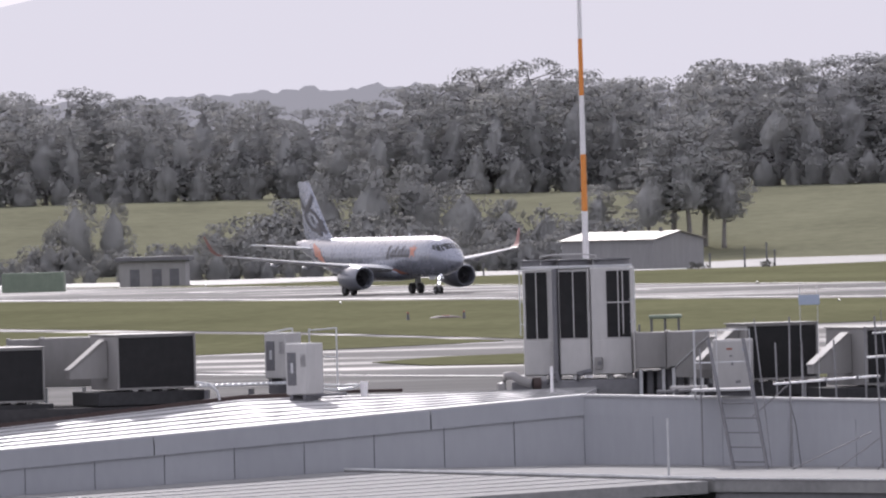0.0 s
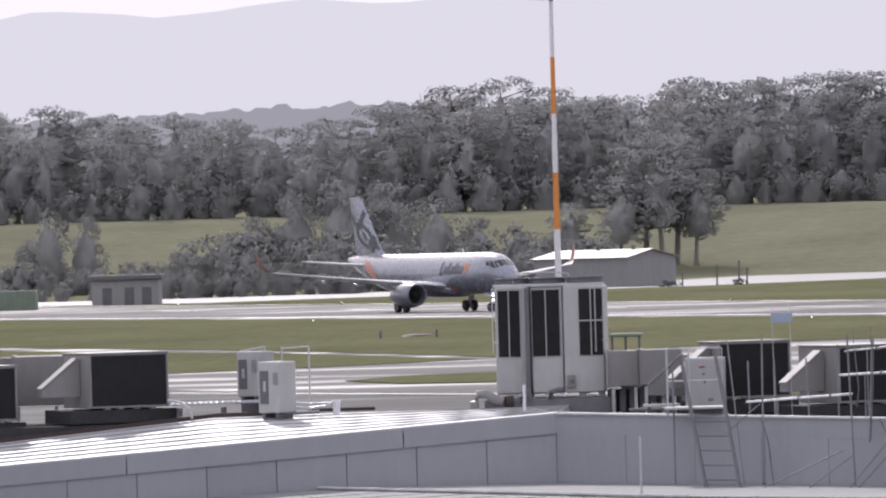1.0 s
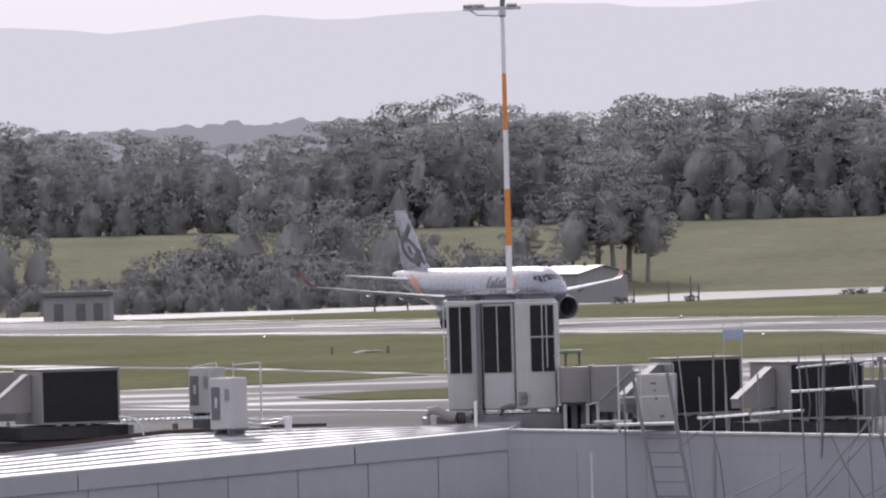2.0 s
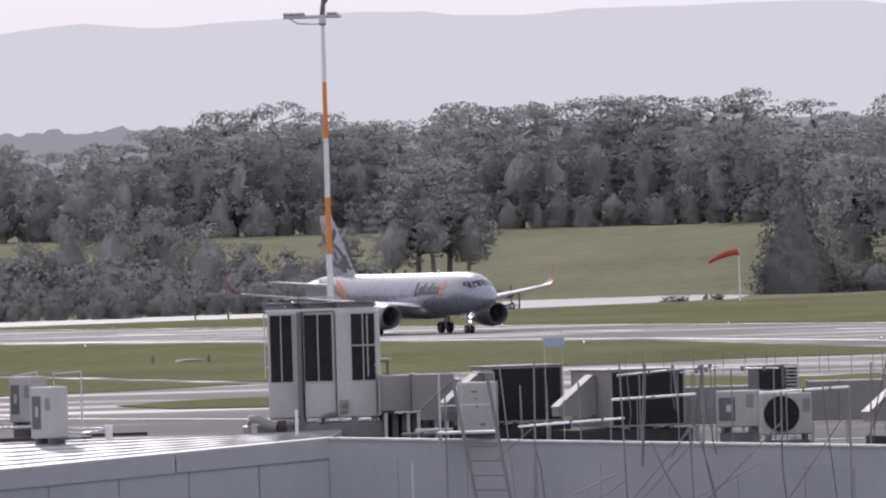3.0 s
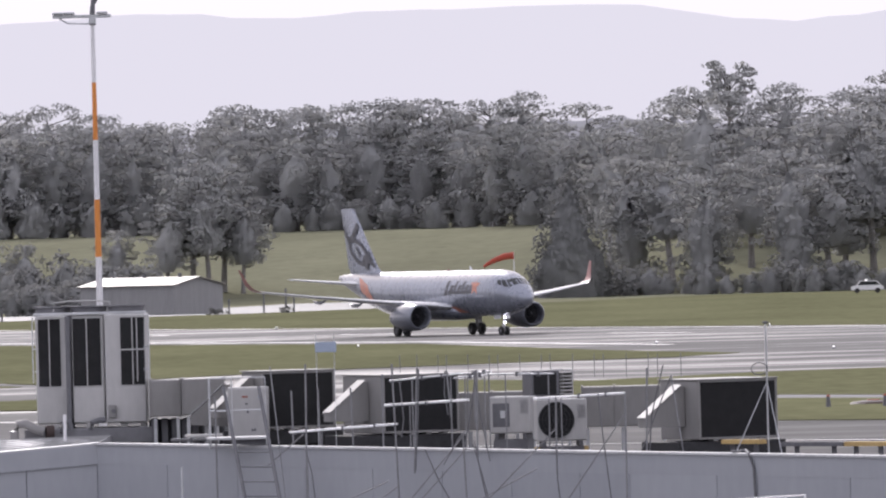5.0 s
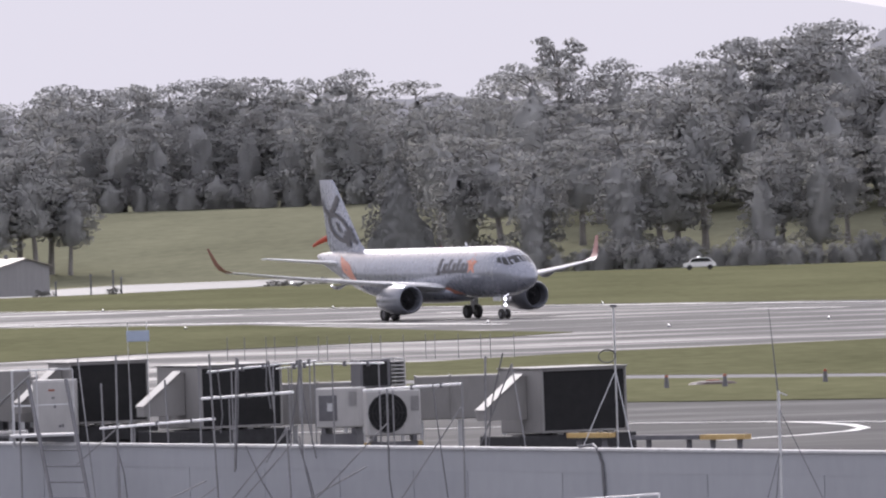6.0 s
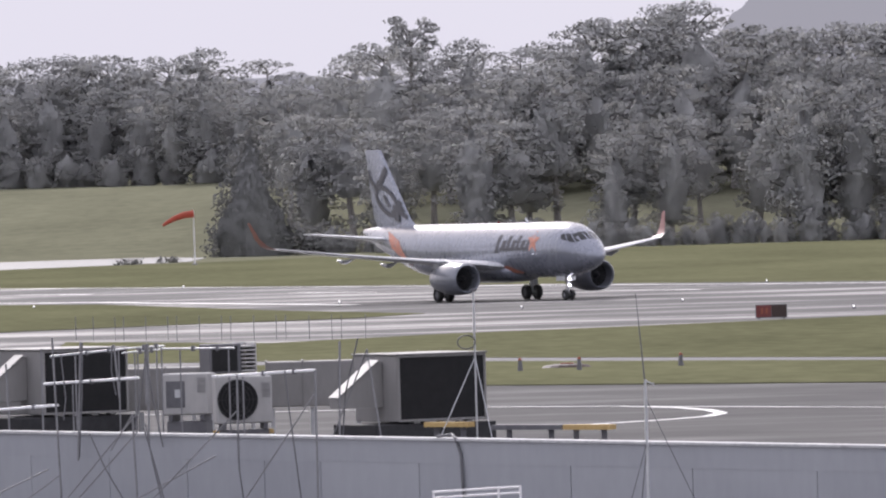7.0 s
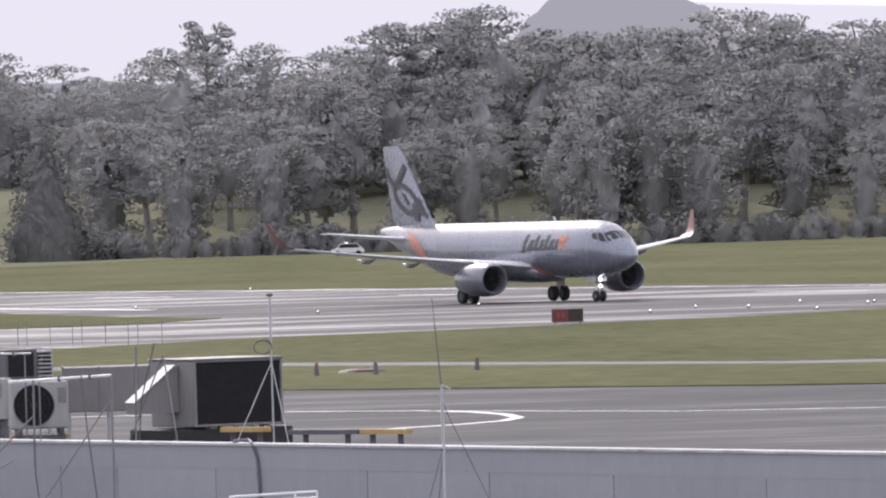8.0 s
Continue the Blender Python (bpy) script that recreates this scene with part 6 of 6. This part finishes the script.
# ---------------- small things on the airfield ----------------
def build_shed():
    top = thing("shed", "grey metal farm shed with a cream sunlit roof", "shed")
    top.matrix_basis = pose(-50.7, 1285, 0, 0, 0, -35)
    ln, wd, ea, ri = 15.6, 11.0, 4.0, 4.95
    part("wall", Geo().rings([[Vector((x, y, z)) for y, z in ((0, -0.2), (0, ea), (wd / 2, ri), (wd, ea), (wd, -0.2))] for x in (-ln, 0)]), M_SHEDW, top)
    for sg in (0, 1):
        r = Geo()
        ya, yb = (-0.4, wd / 2) if sg == 0 else (wd + 0.4, wd / 2)
        r.rings([[Vector((x, ya, ea - 0.1)), Vector((x, yb, ri + 0.04)), Vector((x, yb, ri + 0.14)), Vector((x, ya, ea))] for x in (-ln - 0.4, 0.4)])
        part("roof", r, M_SHEDR, top, "cream corrugated roof")
    for x in (-14, -9.2, -4.4):
        part("door", Geo().box((x, -0.06, 0), (x + 3.4, -0.005, 3.2), 0.02), M_SHEDW, top)
    for x in (-9, -3):
        part("roof_vent", Geo().tube([(x, wd / 2, ri), (x, wd / 2, ri + 0.6)], 0.25, 8), M_DGREY, top)
    hut = thing("hut", "low pale block hut with a dark flat roof", "hut")
    part("wall", Geo().box((-114.5, 1200, -0.1), (-106.2, 1206, 3.2)), M_SHEDW, hut)
    part("roof", Geo().box((-115.0, 1199.4, 3.2), (-105.7, 1206.6, 3.75), 0.05), M_DGREY, hut, "dark flat roof")
    for x in (-113.2, -110.4, -108.2):
        part("door", Geo().box((x, 1199.93, 0.0), (x + 1.2, 1199.995, 2.2), 0.01), M_DGREY, hut)
    sh = thing("container", "green painted container beside the runway", "container")
    part("body", Geo().box((-124.0, 1150, 0.03), (-116.5, 1152.5, 2.4), 0.05), M_GREEN, sh)
    for i in range(12):
        part("rib", Geo().box((-123.7 + i * 0.62, 1149.94, 0.2), (-123.4 + i * 0.62, 1149.995, 2.25), 0.01), M_GREEN, sh)


build_shed()


def build_windsock():
    x, y = -5.1, 1290.0
    top = thing("windsock", "red-orange windsock streaming from a white pole", "windsock", pose(x, y, 0))
    part("pole", Geo().tube([(0, 0, 0), (0, 0, 7.2)], [0.12, 0.07], 10), M_MASTW, top, "white pole")
    part("foot", Geo().box((-0.4, -0.4, 0.0), (0.4, 0.4, 0.15), 0.03), M_CONC, top)
    g = Geo()
    pts = [(0.0, 0, 6.75), (-1.3, 0, 6.6), (-2.5, 0, 6.2), (-3.4, 0, 5.75), (-4.1, 0, 5.3)]
    g.tube(pts, [0.48, 0.44, 0.36, 0.27, 0.16], 14, cap=False)
    return part("sock", g, M_SOCK, top, "streaming red-orange sleeve", smooth=True)


SOCK = build_windsock()


def build_tractor():
    top = thing("tractor", "green tractor with an open-sided cab crossing the apron", "tractor")
    part("hood", Geo().box((-2.4, -0.4, 0.8), (-0.6, 0.4, 1.55), 0.08), M_GREEN, top)
    part("cab", Geo().box((-0.6, -0.62, 0.9), (0.75, 0.62, 1.45), 0.05), M_GREEN, top)
    part("roof", Geo().box((-0.7, -0.7, 2.66), (0.85, 0.7, 2.84), 0.05), M_GREEN, top, "green cab roof")
    for x in (-0.6, 0.05, 0.70):
        for y in (-0.6, 0.56):
            part("pillar", Geo().box((x - 0.035, y, 1.45), (x + 0.035, y + 0.05, 2.66)), M_DGREY, top)
    part("seat", Geo().box((0.15, -0.25, 1.3), (0.6, 0.25, 1.5), 0.05).box((0.5, -0.25, 1.5), (0.62, 0.25, 2.1), 0.04), M_TYRE, top, "black seat")
    part("steering_column", Geo().tube([(-0.45, 0, 1.4), (-0.2, 0, 1.8)], 0.05, 8), M_DGREY, top)
    for x, r, w in ((0.4, 0.8, 0.45), (-1.9, 0.52, 0.32)):
        for y in (-0.75, 0.75):
            g = Geo()
            disc(g, (x, y, r), r, (0, 1, 0), w, 20)
            part("wheel", g, M_TYRE, top, smooth=True)
    part("exhaust", Geo().tube([(-1.2, 0.3, 1.55), (-1.2, 0.3, 2.4)], 0.05, 8), M_DGREY, top)
    return top


TRACTOR = build_tractor()


def build_car():
    z = ground_z(48.1, 1400)
    top = thing("parked_car", "white parked utility car at the field's edge", "car", pose(44.6, 1365, 0.03))
    body = Geo()
    body.rings([[Vector((x, y, z)) for x, z in ((-2.3, 0.45), (-2.35, 0.95), (-1.6, 1.05), (-1.0, 1.72), (1.3, 1.75), (2.0, 1.1), (2.3, 0.95), (2.3, 0.45))] for y in (-0.88, 0.88)])
    part("body", body, M_CARW, top)
    w = Geo()
    w.rings([[Vector((x, y, z)) for x, z in ((-1.4, 1.1), (-0.92, 1.64), (1.2, 1.66), (1.75, 1.12))] for y in (-0.90, 0.90)])
    part("window", w, M_GLASS, top, "dark side windows")
    for x in (-1.45, 1.45):
        for y in (-0.82, 0.82):
            g = Geo()
            disc(g, (x, y, 0.36), 0.36, (0, 1, 0), 0.24, 18)
            part("wheel", g, M_TYRE, top, smooth=True)
    part("light_bar", Geo().box((-0.3, -0.5, 1.76), (0.0, 0.5, 1.86), 0.02), M_BEACON, top, "lit roof light bar")


build_car()


def build_field_bits():
    sg = thing("taxiway_sign", "low red and dark brown taxiway guidance sign on grass", "sign", pose(32.1, 594.5, 0.11, 0, 0, -6))
    part("cabinet", Geo().box((-0.95, 0, 0.12), (0.95, 0.25, 0.92), 0.02), M_DGREY, sg)
    part("face", Geo().box((-0.90, -0.012, 0.17), (0.0, -0.001, 0.87)), M_SIGNR, sg, "red face")
    part("face", Geo().box((0.02, -0.012, 0.17), (0.90, -0.001, 0.87)), M_FLASH, sg, "dark brown face")
    for x in (-0.62, -0.35):
        part("bar", Geo().box((x, -0.018, 0.35), (x + 0.14, -0.013, 0.7)), M_RUST, sg)
    for x in (-0.8, 0.7):
        part("leg", Geo().box((x, 0.08, 0), (x + 0.08, 0.16, 0.12)), M_DGREY, sg)
    rng = random.Random(4)
    lamp = thing("runway_light", "small lit runway edge light", "light", pose(20, 690, 0.06), "runway lights")
    part("base", Geo().tube([(0, 0, 0), (0, 0, 0.12)], [0.16, 0.10], 10), M_DGREY, lamp)
    part("lens", Geo().tube([(0, 0, 0.12), (0, 0, 0.18), (0, 0, 0.21)], [0.05, 0.05, 0.02], 10), M_BEACON, lamp, "lit lens")
    for i in range(9):      # far edge and near edge
        x = -100 + i * 24.0
        copy_thing(lamp, pose(x + rng.uniform(-1, 1), 1173 - (x + 104) * 2.33, 0.06))
        if i > 1:
            copy_thing(lamp, pose(x - 12, 905 - (x + 62) * 2.05 + (18 if x > 0 else 0), 0.06))
    for x, y in ((40, 640), (44, 655), (47, 648), (52, 668), (55, 650), (58, 662), (50, 630), (62, 676)):
        copy_thing(lamp, pose(x, y, 0.06))
    mk = thing("marker_post", "short dark marker post in the grass", "post", pose(-43.3, 728, 0.1), "marker posts")
    part("post", Geo().tube([(0, 0, 0), (0, 0, 0.5)], [0.13, 0.08], 8), M_DGREY, mk)
    part("cap", Geo().tube([(0, 0, 0.5), (0, 0, 0.6)], [0.1, 0.05], 8), M_RUST, mk)
    for x, y in ((-47.5, 727), (12.7, 450), (15.3, 448.5), (20.0, 452)):
        copy_thing(mk, pose(x, y, 0.1))
    for x, y, w in ((-45.1, 735, 1.3), (15.0, 456, 1.2)):
        mound = thing("drain_cover", "low dark drain mound in the grass", "drain", pose(x, y, 0.1))
        g = Geo()
        g.rings([[Vector((w * r * math.cos(2 * math.pi * k / 16), 0.9 * r * math.sin(2 * math.pi * k / 16), z)) for k in range(16)] for r, z in ((1, 0), (0.8, 0.12), (0.4, 0.18))])
        part("mound", g, M_FLASH, mound)
        part("grate", Geo().box((-0.3, -0.3, 0.17), (0.3, 0.3, 0.22), 0.02), M_RUST, mound)


build_field_bits()


def build_shore_bits():
    stake = thing("shore_stake", "thin dark stake at the pond's edge", "post", pose(-38.0, 1264, 0.05), "shore stakes")
    part("stake", Geo().tube([(0, 0, 0), (0, 0, 2.4)], [0.14, 0.11], 6), M_DGREY, stake)
    part("cap", Geo().tube([(0, 0, 2.4), (0, 0, 2.75)], [0.2, 0.12], 6), M_DGREY, stake)
    for x, y, h in ((-35.2, 1268, 1.15), (-34.2, 1270, 0.8), (-70.5, 1230, 0.6), (-74.5, 1226, 0.5), (-42.5, 1262, 0.7)):
        copy_thing(stake, pose(x, y, 0.05) @ Matrix.Diagonal((1, 1, h, 1)))
    rng = np.random.default_rng(12)
    for x, y, w in ((-44.0, 1256, 1.0), (-35.0, 1264, 0.7), (-14.5, 1326, 1.6), (-9, 1346, 1.3)):
        rock = thing("shore_clump", "low dark clump of reeds at the pond's edge", "reeds", pose(x, y, 0.03), "shore clumps")
        vs, fs = leaf_cloud(rng, [(rng.uniform(-w, w), rng.uniform(-0.6, 0.6), 0.35, w * 0.6, 0.5) for _ in range(5)], 0.2, 60)
        crown = new("leaves", raw_mesh("leaves", vs, fs, M_CONIFER))
        crown.parent = rock


build_shore_bits()


def marking(name, pts, width, z, label="painted white line on the pavement"):
    """A painted ribbon through plan points."""
    g = Geo()
    v = [Vector(p) for p in pts]
    for i, p in enumerate(v):
        d = (v[min(i + 1, len(v) - 1)] - v[max(i - 1, 0)]).normalized()
        s = Vector((-d.y, d.x)) * width / 2
        g.v += [(p.x + s.x, p.y + s.y, z), (p.x - s.x, p.y - s.y, z), (p.x + s.x, p.y + s.y, z - 0.004), (p.x - s.x, p.y - s.y, z - 0.004)]
    for i in range(len(v) - 1):
        for a, b in ((0, 1), (1, 3), (3, 2), (2, 0)):
            g.f.append((i * 4 + a, i * 4 + b, i * 4 + 4 + b, i * 4 + 4 + a))
    return solid(name, g, M_PAINT, label, "marking", kind="structure")


marking("trim_apron_line", [(-60, 400), (9.5, 379.5), (14.2, 374.3), (16.0, 369.5), (16.9, 364.5), (17.1, 359), (16.4, 354.8), (14.8, 351.6), (11.5, 347)], 0.45, 0.10)
marking("trim_apron_line", [(14.5, 373.6), (22.9, 361), (60, 340), (120, 310)], 0.35, 0.10)
marking("trim_apron_line", [(-80, 512), (-43.4, 494.8), (-25.5, 466), (-5, 452)], 0.7, 0.10)
for _k in range(8):
    _x = -95 + _k * 25.0
    marking("trim_runway_line", [(_x, 1075 - (_x + 95) * 2.2), (_x + 7, 1075 - (_x + 102) * 2.2)], 0.9, 0.07)
marking("trim_runway_line", [(-210, 1262), (-106, 1018), (-47, 892), (-11, 818), (9, 745)], 1.2, 0.07)
marking("trim_runway_line", [(-210, 1400), (-60, 1072), (-14, 962), (40, 826), (80, 735)], 1.0, 0.07)


def build_fence():
    """A row of thin steel posts beside the taxiway."""
    post = thing("fence_post", "thin steel fence post in the grass", "post", pose(-9.5, 592, 0.1), "fence posts")
    part("post", Geo().tube([(0, 0, 0), (0, 0, 1.35)], 0.025, 6), M_POLE, post)
    part("cap", Geo().tube([(0, 0, 1.35), (0, 0, 1.40)], [0.03, 0.02], 6), M_POLE, post)
    for i in range(16):
        copy_thing(post, pose(-8.4 + i * 1.05 + 0.3 * math.sin(i * 2.1), 588 - i * 1.6, 0.1))


build_fence()

sheet("service_road", [(12, 489.6), (34, 452.6), (60, 439.6), (60, 425.4), (34, 444.4), (12, 478.4), (-10, 492.4), (-10, 504.6)], 0.095, M_JOINT,
      "narrow dark service road between the grass strips", "road")


# ---------------- what moves ----------------
# seconds, x, y of the point between the main wheels
ROLL = [(0.0, -66.29, 977.0), (0.5, -61.54, 970.1), (1.0, -57.21, 962.8), (1.2, -54.99, 959.7), (2.3, -43.71, 941.3), (2.5, -41.43, 937.6), (3.0, -35.59, 928.2),
        (3.5, -29.82, 918.3), (4.0, -23.66, 907.9), (4.5, -17.25, 896.9), (4.7, -14.55, 892.4), (5.8, 1.13, 803.9), (6.0, 3.87, 796.4), (6.5, 11.42, 759.4),
        (7.0, 19.22, 747.6), (7.5, 27.28, 735.4), (8.0, 35.37, 722.7)]
HEADING = -60.0


def motions():
    walk(AIRLINER, [(t, pose(x, y, 0.06, 0, 0, HEADING - 0.45 * t)) for t, x, y in ROLL])
    walk(TRACTOR, [(t, pose(x * 1.0455, 460, 0.09)) for t, x in ((0.0, -17.0), (1.0, -17.55), (2.4, -18.3), (4.0, -19.3), (8.0, -21.7))])
    walk(SOCK, [(t, pose(0, 0, 0, 0, 0, a)) for t, a in ((0, 4), (1, -3), (2, 6), (3, 0), (4, -4), (5, 3), (6, 8), (7, 2), (8, -2))])
    for wh in WHEELS:
        r = wh.location.z
        home = Matrix.Translation(wh.location)
        step = 70.0 if r > 0.5 else 86.0
        walk(wh, [(i / 30.0, home @ pose(0, 0, 0, 0, step * i, 0)) for i in range(241)])


motions()
